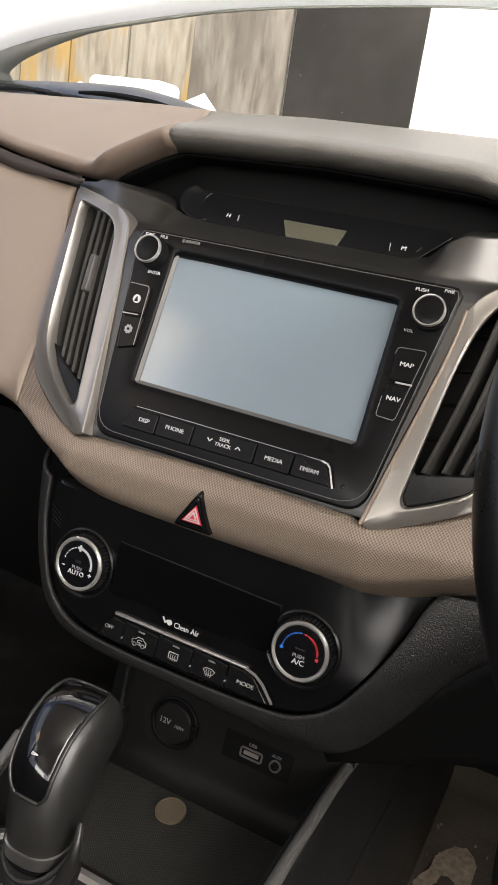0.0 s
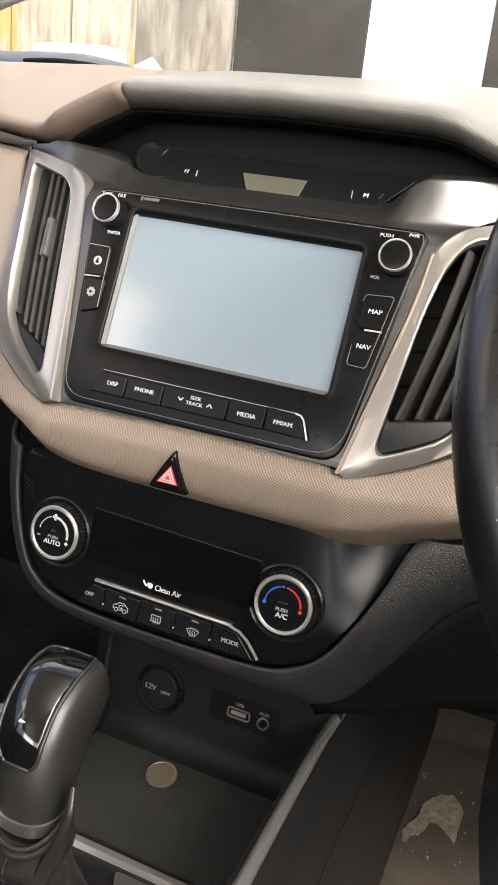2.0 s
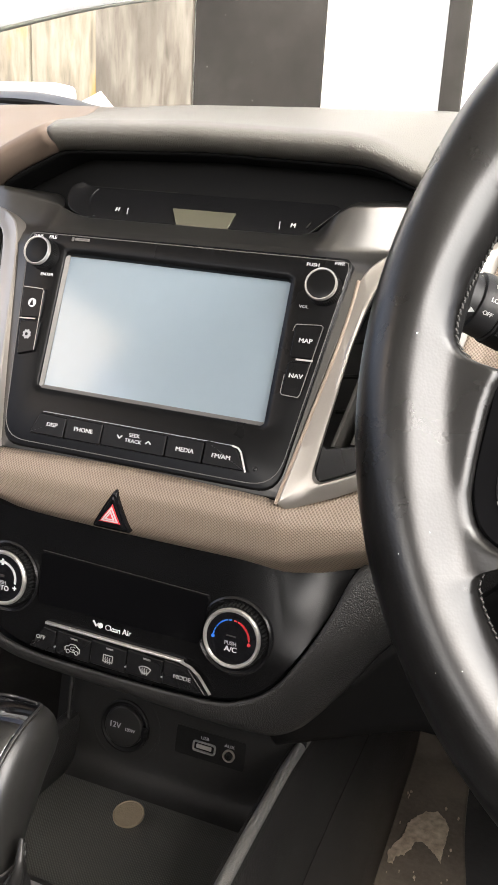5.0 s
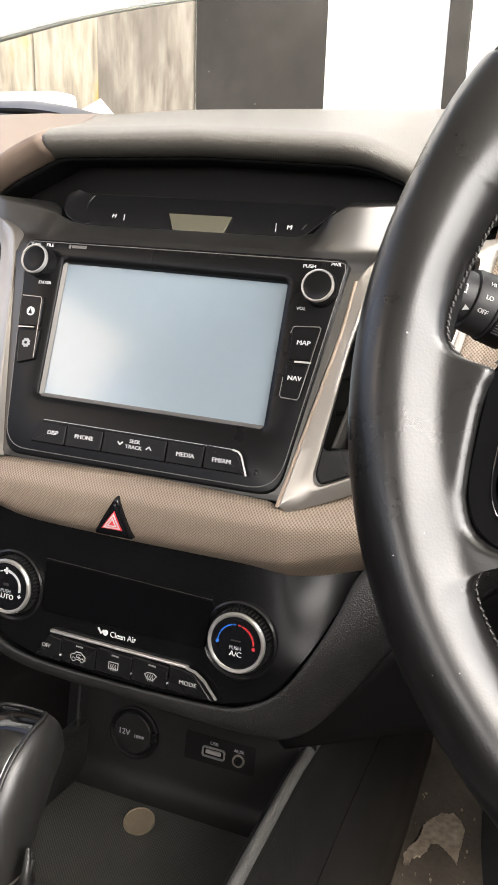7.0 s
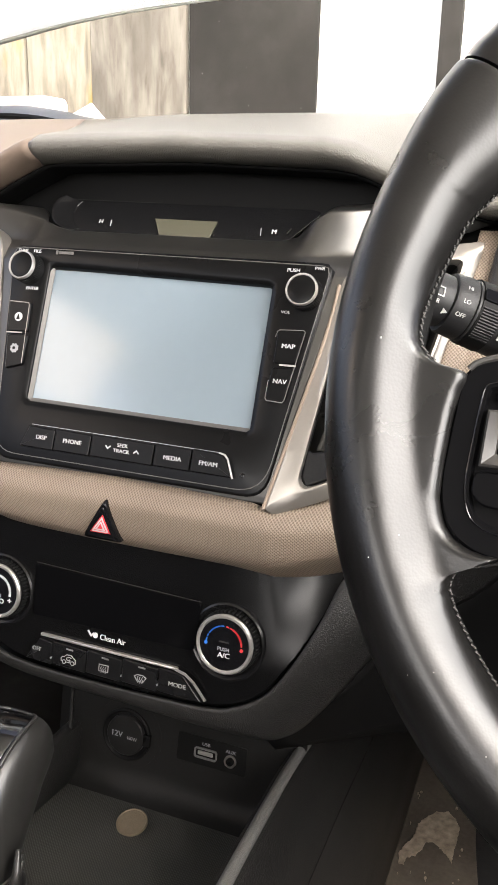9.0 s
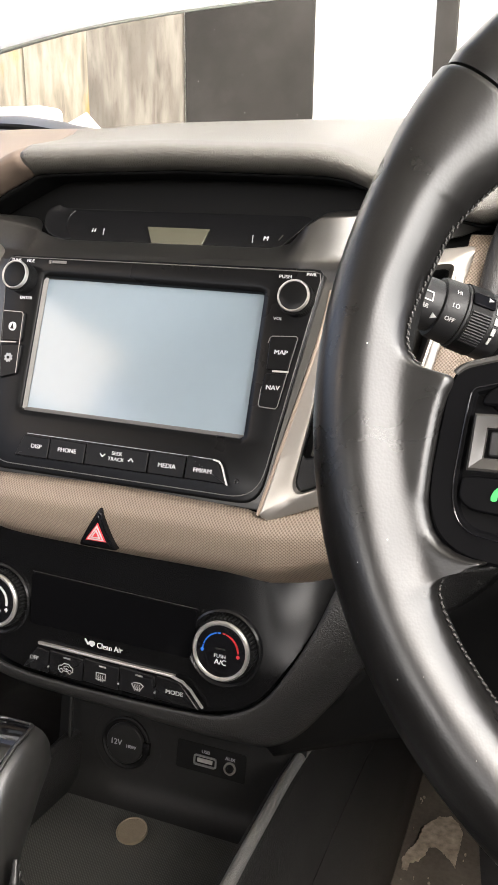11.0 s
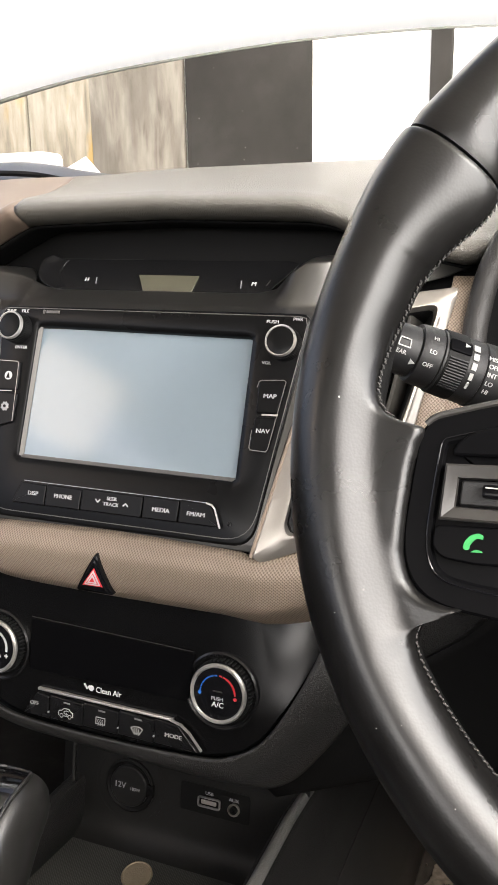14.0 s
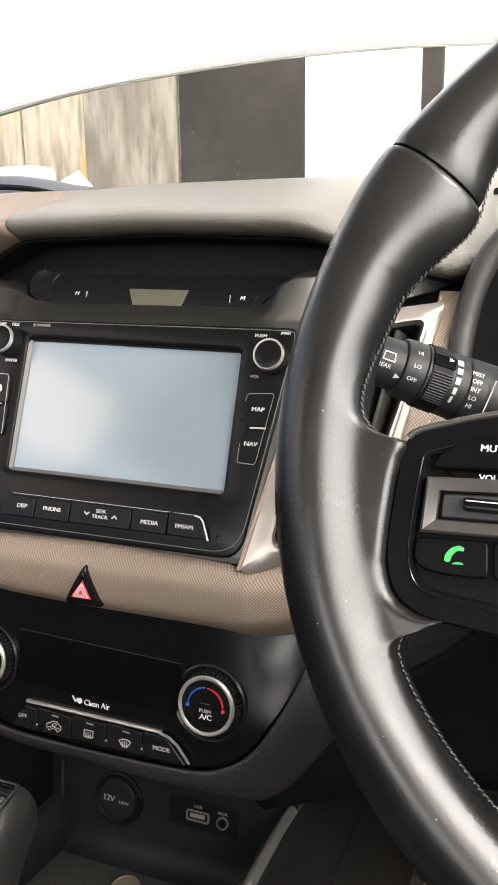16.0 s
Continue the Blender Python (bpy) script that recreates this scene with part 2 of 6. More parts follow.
def board_material(name, dark, mid_c, light, tint, amount):
    """Weathered planks: long soft grain, blotches of old paint and dirt."""
    m = material(name, (0.40, 0.34, 0.27), 0.8, bump=0.4, scale=30, vary=0.25, big=3)
    N, L = m.node_tree.nodes, m.node_tree.links
    b = N["Principled BSDF"]
    co = N.new("ShaderNodeTexCoord")
    mp = N.new("ShaderNodeMapping")
    mp.inputs["Scale"].default_value = (7.0, 5.0, 1.3)
    n = N.new("ShaderNodeTexNoise")
    n.inputs["Scale"].default_value, n.inputs["Detail"].default_value, n.inputs["Distortion"].default_value = 2.6, 9, 0.25
    L.new(co.outputs["Object"], mp.inputs["Vector"])
    L.new(mp.outputs[0], n.inputs["Vector"])
    ramp = N.new("ShaderNodeValToRGB")
    e = ramp.color_ramp.elements
    e[0].position, e[0].color = 0.25, (*dark, 1)
    e[1].position, e[1].color = 0.78, (*light, 1)
    mid = e.new(0.48)
    mid.color = (*mid_c, 1)
    L.new(n.outputs[0], ramp.inputs[0])
    n2 = N.new("ShaderNodeTexNoise")
    n2.inputs["Scale"].default_value, n2.inputs["Detail"].default_value = 2.3, 9
    mp2 = N.new("ShaderNodeMapping")
    mp2.inputs["Scale"].default_value = (2.2, 1.0, 0.7)
    L.new(co.outputs["Object"], mp2.inputs["Vector"])
    L.new(mp2.outputs[0], n2.inputs["Vector"])
    mr = N.new("ShaderNodeMapRange")
    mr.inputs["From Min"].default_value, mr.inputs["From Max"].default_value, mr.inputs["To Max"].default_value = 0.47, 0.57, amount
    L.new(n2.outputs[0], mr.inputs["Value"])
    hue = N.new("ShaderNodeMix")
    hue.data_type = "RGBA"
    hue.inputs["B"].default_value = (*tint, 1)
    L.new(mr.outputs[0], hue.inputs["Factor"])
    L.new(ramp.outputs[0], hue.inputs["A"])
    L.new(hue.outputs["Result"], b.inputs["Base Color"])
    return m


BOARD = board_material("weathered_grey_boards", (0.055, 0.048, 0.038), (0.140, 0.127, 0.104), (0.21, 0.197, 0.170), (0.080, 0.072, 0.058), 0.6)
BOARD_Y = board_material("flaking_yellow_boards", (0.085, 0.074, 0.056), (0.19, 0.170, 0.130), (0.29, 0.275, 0.23), (0.25, 0.165, 0.045), 0.85)


def cloth_glow():
    """White fabric that lets daylight through."""
    N, L = CLOTH.node_tree.nodes, CLOTH.node_tree.links
    t = N.new("ShaderNodeBsdfTranslucent")
    t.inputs[0].default_value = (0.9, 0.9, 0.88, 1)
    mix = N.new("ShaderNodeMixShader")
    mix.inputs[0].default_value = 0.8
    L.new(N["Principled BSDF"].outputs[0], mix.inputs[1])
    L.new(t.outputs[0], mix.inputs[2])
    L.new(mix.outputs[0], N["Material Output"].inputs[0])


cloth_glow()

glass = bpy.data.materials.new("windscreen_glass")
glass.use_nodes = True
gb = glass.node_tree.nodes["Principled BSDF"]
gb.inputs["Transmission Weight"].default_value = 1.0
gb.inputs["Roughness"].default_value = 0.0
gb.inputs["IOR"].default_value = 1.0
gb.inputs["Base Color"].default_value = (0.97, 0.99, 0.97, 1)


# ---- mesh helpers ----
def thing(name, label, category, at=(0, 0, 0), group="", kind=""):
    ob = new(name)
    ob.location = at
    ob.empty_display_size = 0.02
    return tagged(ob, label, category, group, kind)


def base_of(ob):
    """Where a parent stands: things stand at their base, parts are built in world places."""
    return Vector(ob.location) if ob.parent is None and ob.data is None else Vector((0, 0, 0))


def part(name, bm, mat, parent=None, label="", smooth=True, angle=40):
    """Links a bmesh, given in world places, as one mesh object under a thing or a part."""
    bmesh.ops.remove_doubles(bm, verts=bm.verts, dist=1e-6)
    bmesh.ops.recalc_face_normals(bm, faces=bm.faces)
    for face in bm.faces:
        face.smooth = smooth
    for e in bm.edges:
        if len(e.link_faces) == 2 and e.calc_face_angle(0.0) > radians(angle):
            e.smooth = False
    me = bpy.data.meshes.new(name)
    bm.to_mesh(me)
    bm.free()
    me.materials.append(mat)
    ob = new(name, me)
    if parent is not None:
        ob.parent = parent
        ob.matrix_parent_inverse = Matrix.Translation(-base_of(parent))
    if label:
        ob["label"] = label
    return ob


def sheet(ob, thick, off=-1.0):
    s = ob.modifiers.new("thickness", "SOLIDIFY")
    s.thickness, s.offset = thick, off
    return ob


def axes(origin, u, v):
    """A local frame: u to the right, v up, the third axis out of the face."""
    u, v = Vector(u).normalized(), Vector(v).normalized()
    n = u.cross(v)
    m = Matrix((u, v, n)).transposed().to_4x4()
    m.translation = Vector(origin)
    return m


def loops(rings, closed=True, cap_first=False, cap_last=True, M=None):
    """Quads between rings of equal length."""
    bm = bmesh.new()
    vs = [[bm.verts.new(p) for p in r] for r in rings]
    n = len(vs[0])
    for a, b in zip(vs, vs[1:]):
        for i in range(n if closed else n - 1):
            j = (i + 1) % n
            bm.faces.new((a[i], a[j], b[j], b[i]))
    if cap_first:
        bm.faces.new(list(reversed(vs[0])))
    if cap_last:
        for e in bm.faces.new(vs[-1]).edges:
            e.smooth = False
    if M is not None:
        bm.transform(M)
    return bm


def rounded(poly, r, seg=5):
    """A polygon with its corners rounded; r is one radius or one for each corner."""
    out, n = [], len(poly)
    for i in range(n):
        p0, p, p1 = (Vector(poly[k % n]) for k in (i - 1, i, i + 1))
        rr = r[i] if isinstance(r, (list, tuple)) else r
        a, b = p0 - p, p1 - p
        rr = min(rr, a.length * 0.49, b.length * 0.49)
        if rr < 1e-5:
            out.append(tuple(p))
            continue
        s, e = p + a.normalized() * rr, p + b.normalized() * rr
        for k in range(seg + 1):
            t = k / seg
            out.append(tuple(s * (1 - t) ** 2 + p * 2 * t * (1 - t) + e * t * t))
    return out


def inset(poly, d):
    """The polygon moved inwards by d."""
    n, out = len(poly), []
    area = sum(poly[i][0] * poly[(i + 1) % n][1] - poly[(i + 1) % n][0] * poly[i][1] for i in range(n))
    s = 1 if area > 0 else -1
    for i in range(n):
        a, p, b = (Vector(poly[k % n]) for k in (i - 1, i, i + 1))
        e0, e1 = (p - a).normalized(), (b - p).normalized()
        n0, n1 = Vector((-e0.y, e0.x)) * s, Vector((-e1.y, e1.x)) * s
        m = n0 + n1
        k = 1.0 / max(0.35, (1 + n0.dot(n1)) / 2) if m.length > 1e-6 else 1
        out.append(tuple(p + m.normalized() * d * min(k ** 0.5, 1.6) if m.length > 1e-6 else p))
    return out


def at(poly, z):
    return [(p[0], p[1], z) for p in poly]


def slab(poly, M, top=0.0, depth=0.004, bevel=0.0008, dome=0.0):
    """A plate with a softened front edge, its front at height top over the frame M."""
    rings = [at(poly, top - depth), at(poly, top - bevel), at(inset(poly, bevel * 0.35), top - bevel * 0.3), at(inset(poly, bevel), top)]
    if dome:
        rings.append(at(inset(poly, bevel + dome), top + dome * 0.12))
    return loops(rings, M=M, cap_first=True)


def resample(poly, n):
    pts = [Vector(p) for p in poly] + [Vector(poly[0])]
    d = [0.0]
    for a, b in zip(pts, pts[1:]):
        d.append(d[-1] + (b - a).length)
    out = []
    for k in range(n):
        s = d[-1] * k / n
        i = max(j for j in range(len(d) - 1) if d[j] <= s + 1e-12)
        f = (s - d[i]) / max(d[i + 1] - d[i], 1e-9)
        out.append(tuple(pts[i].lerp(pts[i + 1], f)))
    return out


def spline(pts, n):
    """n points along a smooth line through pts."""
    P = [Vector(p) for p in pts]
    out = []
    for k in range(n):
        t = k / (n - 1) * (len(P) - 1)
        i = min(int(t), len(P) - 2)
        f = t - i
        a, b, c, d = P[max(i - 1, 0)], P[i], P[i + 1], P[min(i + 2, len(P) - 1)]
        out.append(0.5 * (2 * b + (c - a) * f + (2 * a - 5 * b + 4 * c - d) * f * f + (3 * b - a - 3 * c + d) * f ** 3))
    return out


def tube(pts, radius, seg=10, closed=False, up=(0, 0, 1)):
    """A round bar along pts; radius is one number or one for each point."""
    P = [Vector(p) for p in pts]
    n, rings = len(P), []
    for i, p in enumerate(P):
        a = P[i - 1] if closed or i else P[i]
        b = P[(i + 1) % n] if closed or i < n - 1 else P[i]
        d = (b - a).normalized()
        s = d.cross(Vector(up))
        s = (s if s.length > 1e-4 else d.cross(Vector((1, 0, 0)))).normalized()
        w = s.cross(d)
        r = radius[i] if isinstance(radius, (list, tuple)) else radius
        rings.append([p + r * (math.cos(2 * math.pi * k / seg) * s + math.sin(2 * math.pi * k / seg) * w) for k in range(seg)])
    if closed:
        rings.append(rings[0])
    return loops(rings, cap_first=not closed, cap_last=not closed)


def lathe(profile, M, seg=40):
    """A turned body: rings of (radius, height)."""
    rings = [[(r * math.cos(2 * math.pi * k / seg), r * math.sin(2 * math.pi * k / seg), z) for k in range(seg)] for r, z in profile]
    return loops(rings, M=M, cap_first=True)


def grid(f, nu, nv):
    bm = bmesh.new()
    vs = [[bm.verts.new(f(i / (nu - 1), j / (nv - 1))) for i in range(nu)] for j in range(nv)]
    for a, b in zip(vs, vs[1:]):
        for i in range(nu - 1):
            bm.faces.new((a[i], a[i + 1], b[i + 1], b[i]))
    return bm


def join(*bms):
    out = bmesh.new()
    for b in bms:
        me = bpy.data.meshes.new("tmp")
        b.to_mesh(me)
        b.free()
        out.from_mesh(me)
        bpy.data.meshes.remove(me)
    return out


def box(c, s, M=None, bevel=0.0):
    bm = bmesh.new()
    bmesh.ops.create_cube(bm, size=1.0)
    for v in bm.verts:
        v.co = Vector((v.co.x * s[0] + c[0], v.co.y * s[1] + c[1], v.co.z * s[2] + c[2]))
    if bevel:
        bmesh.ops.bevel(bm, geom=bm.edges[:], offset=bevel, segments=2, affect="EDGES", profile=0.6)
    if M is not None:
        bm.transform(M)
    return bm


def writing(body, size, M, mat, parent, x=0.0, y=0.0, up=0.0006, wide=1.0, name="lettering", turn=0.0):
    """Raised print: the words as a thin mesh on the frame M."""
    cu = bpy.data.curves.new("words", "FONT")
    cu.body, cu.size, cu.align_x, cu.align_y, cu.extrude = body, size, "CENTER", "CENTER", 0.00008
    cu.resolution_u, cu.offset = 3, 0.0
    tmp = new("words", cu)
    me = bpy.data.meshes.new_from_object(tmp.evaluated_get(bpy.context.evaluated_depsgraph_get()))
    bm = bmesh.new()
    bm.from_mesh(me)
    bpy.data.objects.remove(tmp)
    bpy.data.curves.remove(cu)
    bpy.data.meshes.remove(me)
    twin = bm.copy()
    twin.transform(Matrix.Translation((size * 0.03, 0, 0.00003)))
    bm.transform(Matrix.Translation((-size * 0.02, 0, 0)))
    bm = join(bm, twin)
    bm.transform(M @ Matrix.Translation((x, y, up)) @ Matrix.Rotation(turn, 4, "Z") @ Matrix.Diagonal((wide, 1, 1, 1)))
    return part(name, bm, mat, parent, smooth=False)


def stroke(pts, w, M, mat, parent, up=0.0005, name="icon", closed=False, h=0.0003):
    """A flat raised line on the frame M."""
    P = [Vector((p[0], p[1])) for p in pts]
    bm = bmesh.new()
    pairs = list(zip(P, P[1:])) + ([(P[-1], P[0])] if closed else [])
    for a, b in pairs:
        d = (b - a).normalized()
        s = Vector((-d.y, d.x)) * w / 2
        e = d * w * 0.3
        q = [a - e + s, a - e - s, b + e - s, b + e + s]
        lo = [bm.verts.new((p.x, p.y, up - h)) for p in q]
        hi = [bm.verts.new((p.x, p.y, up)) for p in q]
        bm.faces.new(hi)
        for i in range(4):
            bm.faces.new((lo[i], lo[(i + 1) % 4], hi[(i + 1) % 4], hi[i]))
    bm.transform(M)
    return part(name, bm, mat, parent, smooth=False)


def interp(x, table):
    xs, ys = zip(*table)
    return float(np.interp(x, xs, ys))


# ---- frames of the main faces ----
HU = axes((0, -0.0045, 1.038), (1, 0, 0), (0, 0.3714, 0.9285))
AC = axes((0, -0.062, 0.84), (1, 0, 0), (0, 0.1961, 0.9806))
LOW = axes((0, 0.028, 0.685), (1, 0, 0), (0, 0.1961, 0.9806))
WH = axes((0.357, -0.187, 1.051), (1, 0, 0), (0, math.sin(radians(22.3)), math.cos(radians(22.3))))


def az(z):
    return (z - 0.84) / 0.9806


# ---- dashboard ----
dash = thing("dashboard", "black and beige moulded car dashboard with grained top pad", "dashboard", (0, 0.2, 0.9))


def low_edge(x):
    """The lower edge of the trim strip, its bends eased."""
    return sum(interp(x + 0.0035 * k, LOW_EDGE) for k in range(-4, 5)) / 9


def trim_y(x, z):
    """How far forward the beige trim lies."""
    a = abs(x)
    side = 0 if a < 0.103 else (a - 0.103 if a < 0.19 else 0.087 + 0.15 * (a - 0.19))
    fold = low_edge(x) + interp(x, [(-0.30, 0.0), (-0.16, 0.012), (-0.09, 0.0205), (0.10, 0.0205), (0.20, 0.019)]) - z
    under = 0.5 * (fold + math.sqrt(fold * fold + 0.003 ** 2))
    z += under
    c = -0.0535 + 0.425 * (z - 0.929) if z > 0.934 else interp(z, [(0.880, -0.0585), (0.893, -0.0600), (0.900, -0.0612), (0.906, -0.0622), (0.912, -0.0629), (0.917, -0.0632), (0.9215, -0.0631), (0.924, -0.0620), (0.926, -0.0601), (0.929, -0.0568), (0.934, -0.0514)])
    c += 1.2 * under
    return c + 0.36 * side


FRONT_Z = [(-0.8, 1.14), (-0.5, 1.127), (-0.33, 1.110), (-0.26, 1.096), (-0.19, 1.0885), (-0.174, 1.0898), (-0.167, 1.0928), (-0.155, 1.0987), (-0.14, 1.1056), (-0.1142, 1.1168), (-0.108, 1.1183), (-0.095, 1.1190),
           (0.0, 1.121), (0.10, 1.1175), (0.115, 1.1150), (0.135, 1.107), (0.16, 1.098), (0.195, 1.0895), (0.215, 1.093), (0.24, 1.12), (0.30, 1.15), (0.36, 1.158), (0.42, 1.15), (0.5, 1.12), (0.56, 1.10), (0.8, 1.10)]
FRONT_Y = [(-0.8, 0.07), (-0.33, 0.062), (-0.19, 0.045), (-0.16, 0.022), (-0.108, 0.018), (0.108, 0.018), (0.16, 0.026), (0.195, 0.04), (0.24, 0.045), (0.5, 0.05), (0.8, 0.06)]
TOP_Z = [(0.0, 1.124), (0.03, 1.134), (0.06, 1.139), (0.1, 1.1455), (0.2, 1.161), (0.28, 1.170), (0.34, 1.1725), (0.42, 1.1725), (0.55, 1.165), (0.82, 1.12)]


NOSE = spline([(0.0340, -0.0005), (0.0200, 0.0008), (0.0100, 0.0032), (0.0032, 0.0074), (0.0024, 0.0124), (0.014, 0.0174)], 41)


def pad_point(x, s):
    """The top pad: s runs from the front edge under the brow to the windscreen."""
    yf, zf = interp(x, FRONT_Y), interp(x, FRONT_Z)
    k = s * 26
    if k <= 5:
        i = min(int(k * 8), 39)
        p = NOSE[i].lerp(NOSE[i + 1], k * 8 - i)
        return (x, yf + p.x, zf + p.y)
    q = ((k - 5) / 21) ** 1.5
    y = yf + 0.014 + q * (0.80 - yf)
    d = interp(yf + 0.014, TOP_Z) - (zf + 0.0174)
    w = math.exp(-(y - yf - 0.014) / 0.10)
    return (x, y, interp(y, TOP_Z) - d * w - 0.05 * max(0.0, -x - 0.28) * (1 - w))


def pad_split(y):
    return -0.102 - 0.52 * max(y - 0.03, 0.0)


def black_pad(u, v):
    y = pad_point(-0.1, v)[1]
    a = pad_split(y)
    return pad_point(a + (0.80 - a) * u, v)


def beige_pad(u, v):
    y = pad_point(-0.1, v)[1]
    b = pad_split(y)
    return pad_point(-0.80 + (b + 0.80) * u, v)


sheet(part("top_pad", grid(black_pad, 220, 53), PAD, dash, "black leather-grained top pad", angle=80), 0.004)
sheet(part("passenger_pad", grid(beige_pad, 90, 53), BEIGE_PAD, dash, "smooth beige passenger-side top pad, coloured darker to look less lit", angle=80), 0.004)


def brow_under(u, v):
    x = -0.188 + 0.388 * u
    yf, zf = interp(x, FRONT_Y), interp(x, FRONT_Z)
    if v < 0.5:
        f = v / 0.5
        return (x, yf + 0.032 + f * (0.057 - yf), zf - f * 0.004)
    f = (v - 0.5) / 0.5
    z0 = zf - 0.0035
    return (x, 0.089 - 0.012 * f, z0 + (1.062 - z0) * f)


sheet(part("brow_underside", grid(brow_under, 60, 13), MATT, dash, "matt black recess under the brow"), 0.002)

LEDGE = [(-0.2, 1.087), (-0.172, 1.0880), (-0.15, 1.0882), (-0.125, 1.0855), (-0.1015, 1.0815), (-0.0950, 1.0795), (-0.089, 1.0770), (-0.078, 1.0750), (0.072, 1.0740), (0.085, 1.0770), (0.095, 1.086), (0.105, 1.092), (0.13, 1.094), (0.16, 1.094), (0.2, 1.088)]


def fascia(u, v):
    """The satin surround from the beige strip up to the ledge of the clock."""
    v = v * 10 / 8
    g, v = max(0.0, (v - 1) * 4), min(v, 1.0)
    half = interp(v, [(0, 0.097), (0.25, 0.098), (0.375, 0.1225), (0.5, 0.127), (0.625, 0.134), (0.70, 0.146), (0.75, 0.160), (0.875, 0.184), (1.0, 0.197)])
    x = -half + 2 * half * u
    ze = interp(x, LEDGE)
    rows = [(-0.0480, 0.9315), (-0.0470, 0.936), (-0.0453, 0.940), (0.0010, 1.0565), (0.0060, 1.0625), (0.0150, 1.0675)]
    out = max(abs(x) - 0.098, 0.0)
    k = v * 8
    if k <= 5:
        i = min(int(k), 4)
        f = k - i
        y, z = rows[i][0] * (1 - f) + rows[i + 1][0] * f, rows[i][1] * (1 - f) + rows[i + 1][1] * f
    else:
        f = (k - 5) / 3
        steep = min(1.0, max(0.0, (x - 0.085) / 0.035, 0.35 * min(1.0, (-x - 0.085) / 0.035)))
        y, z = 0.0150 + f * 0.016 * (1 - 0.75 * steep) + 0.35 * f * (ze - 1.074) * (1 - steep), 1.0675 + f * (ze - 1.0675)
        rise = max(0.0, min(0.004, interp(x, FRONT_Z) - ze - 0.0005))
        y, z = y + 0.030 * g * g * min(1.0, max(0.0, abs(x + 0.005) - 0.092) / 0.02), z + rise * math.sin(g * math.pi / 2) * min(1.0, max(0.0, abs(x + 0.005) - 0.092) / 0.02)
    right = min(1.0, max(0.0, (x - 0.074) / 0.052))
    if right > 0 and z > 1.0565:
        right = right * right * (3 - 2 * right)
        y = y * (1 - right) + right * (0.0010 + 0.24 * (z - 1.0565) + (0.030 * g * g if v >= 1 else 0.0))
        q = right * min(1.0, (z - 1.0565) / 0.008)
        out = out * (1 - q) + q * 0.5 * (x - 0.094 + math.sqrt((x - 0.094) ** 2 + 0.014 ** 2))
    if x < -0.098 and z > 1.05:
        w = min(1.0, (-x - 0.098) / 0.055) * min(1.0, (z - 1.05) / 0.012)
        w = w * w * (3 - 2 * w)
        base = y + out * 0.50 * min(1.0, max(0.0, v - 0.2) * 2.2)
        return (x, base * (1 - w) + w * (-0.0505 + 0.36 * (-x - 0.103) + 0.425 * (z - 0.929)), z)
    if 0.9405 < z < 1.0560 and abs(x) < 0.086 + 0.16 * (z - 0.9405):
        y += 0.016
    return (x, y + out * (0.68 if x > 0 else 0.50) * min(1.0, max(0.0, v - 0.2) * 2.2), z)


sheet(part("centre_fascia", grid(fascia, 170, 61), FASCIA, dash, "charcoal satin surround of the infotainment unit"), 0.002)

VENT_TOP = [(0.0, 0.934), (0.090, 0.932), (0.1025, 0.930), (0.1275, 0.9357), (0.146, 0.943), (0.1635, 0.952), (0.173, 0.9625), (0.179, 0.978), (0.1825, 1.0), (0.186, 1.04), (0.190, 1.0845)]
LOW_EDGE = [(-0.8, 0.955), (-0.4, 0.945), (-0.242, 0.9347), (-0.2014, 0.9255), (-0.1514, 0.9125), (-0.1109, 0.8960), (-0.0936, 0.8840), (-0.064, 0.8795), (0.0, 0.8780), (0.09, 0.8780), (0.108, 0.8785), (0.1274, 0.8845), (0.1449, 0.8895), (0.1708, 0.8960), (0.21, 0.9045), (0.8, 0.922)]


def strip_top(x):
    a = abs(x)
    if a <= 0.19:
        return interp(a, VENT_TOP)
    return interp(x, FRONT_Z) - 0.0065 if x < 0 else 1.0845


def strip(x0, x1):
    def f(u, v):
        x = x0 + (x1 - x0) * u
        lo, hi = low_edge(x), strip_top(x)
        if v < 0.12:
            g = v / 0.12
            return (x, trim_y(x, lo) + 0.012 * (1 - g) ** 2, lo - 0.003 * (1 - g))
        z = lo + (hi - lo) * (v - 0.12) / 0.88
        e = 0.004 * max(0.0, (v - 0.96) / 0.04) ** 2
        return (x, trim_y(x, z) + e, z)
    return f


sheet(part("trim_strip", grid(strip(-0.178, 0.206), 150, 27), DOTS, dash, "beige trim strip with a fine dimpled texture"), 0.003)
sheet(part("passenger_panel", grid(strip(-0.80, -0.178), 70, 27), BEIGE, dash, "smooth beige passenger-side panel"), 0.003)


def seam_line(u, v):
    x = -0.80 + 0.622 * u
    w = min(1.0, max(0.0, (-x - 0.172) / 0.07))
    z0, z1 = interp(x, FRONT_Z) - 0.0015 - 0.0055 * w, interp(x, FRONT_Z) + 0.0005 + 0.0030 * w
    z = z0 + (z1 - z0) * v
    return (x, min(trim_y(x, z) + 0.002, interp(x, FRONT_Y) - 0.0022), z)


sheet(part("seam", grid(seam_line, 50, 3), SEAM, dash, "dark seam between the pad and the panel"), 0.002)


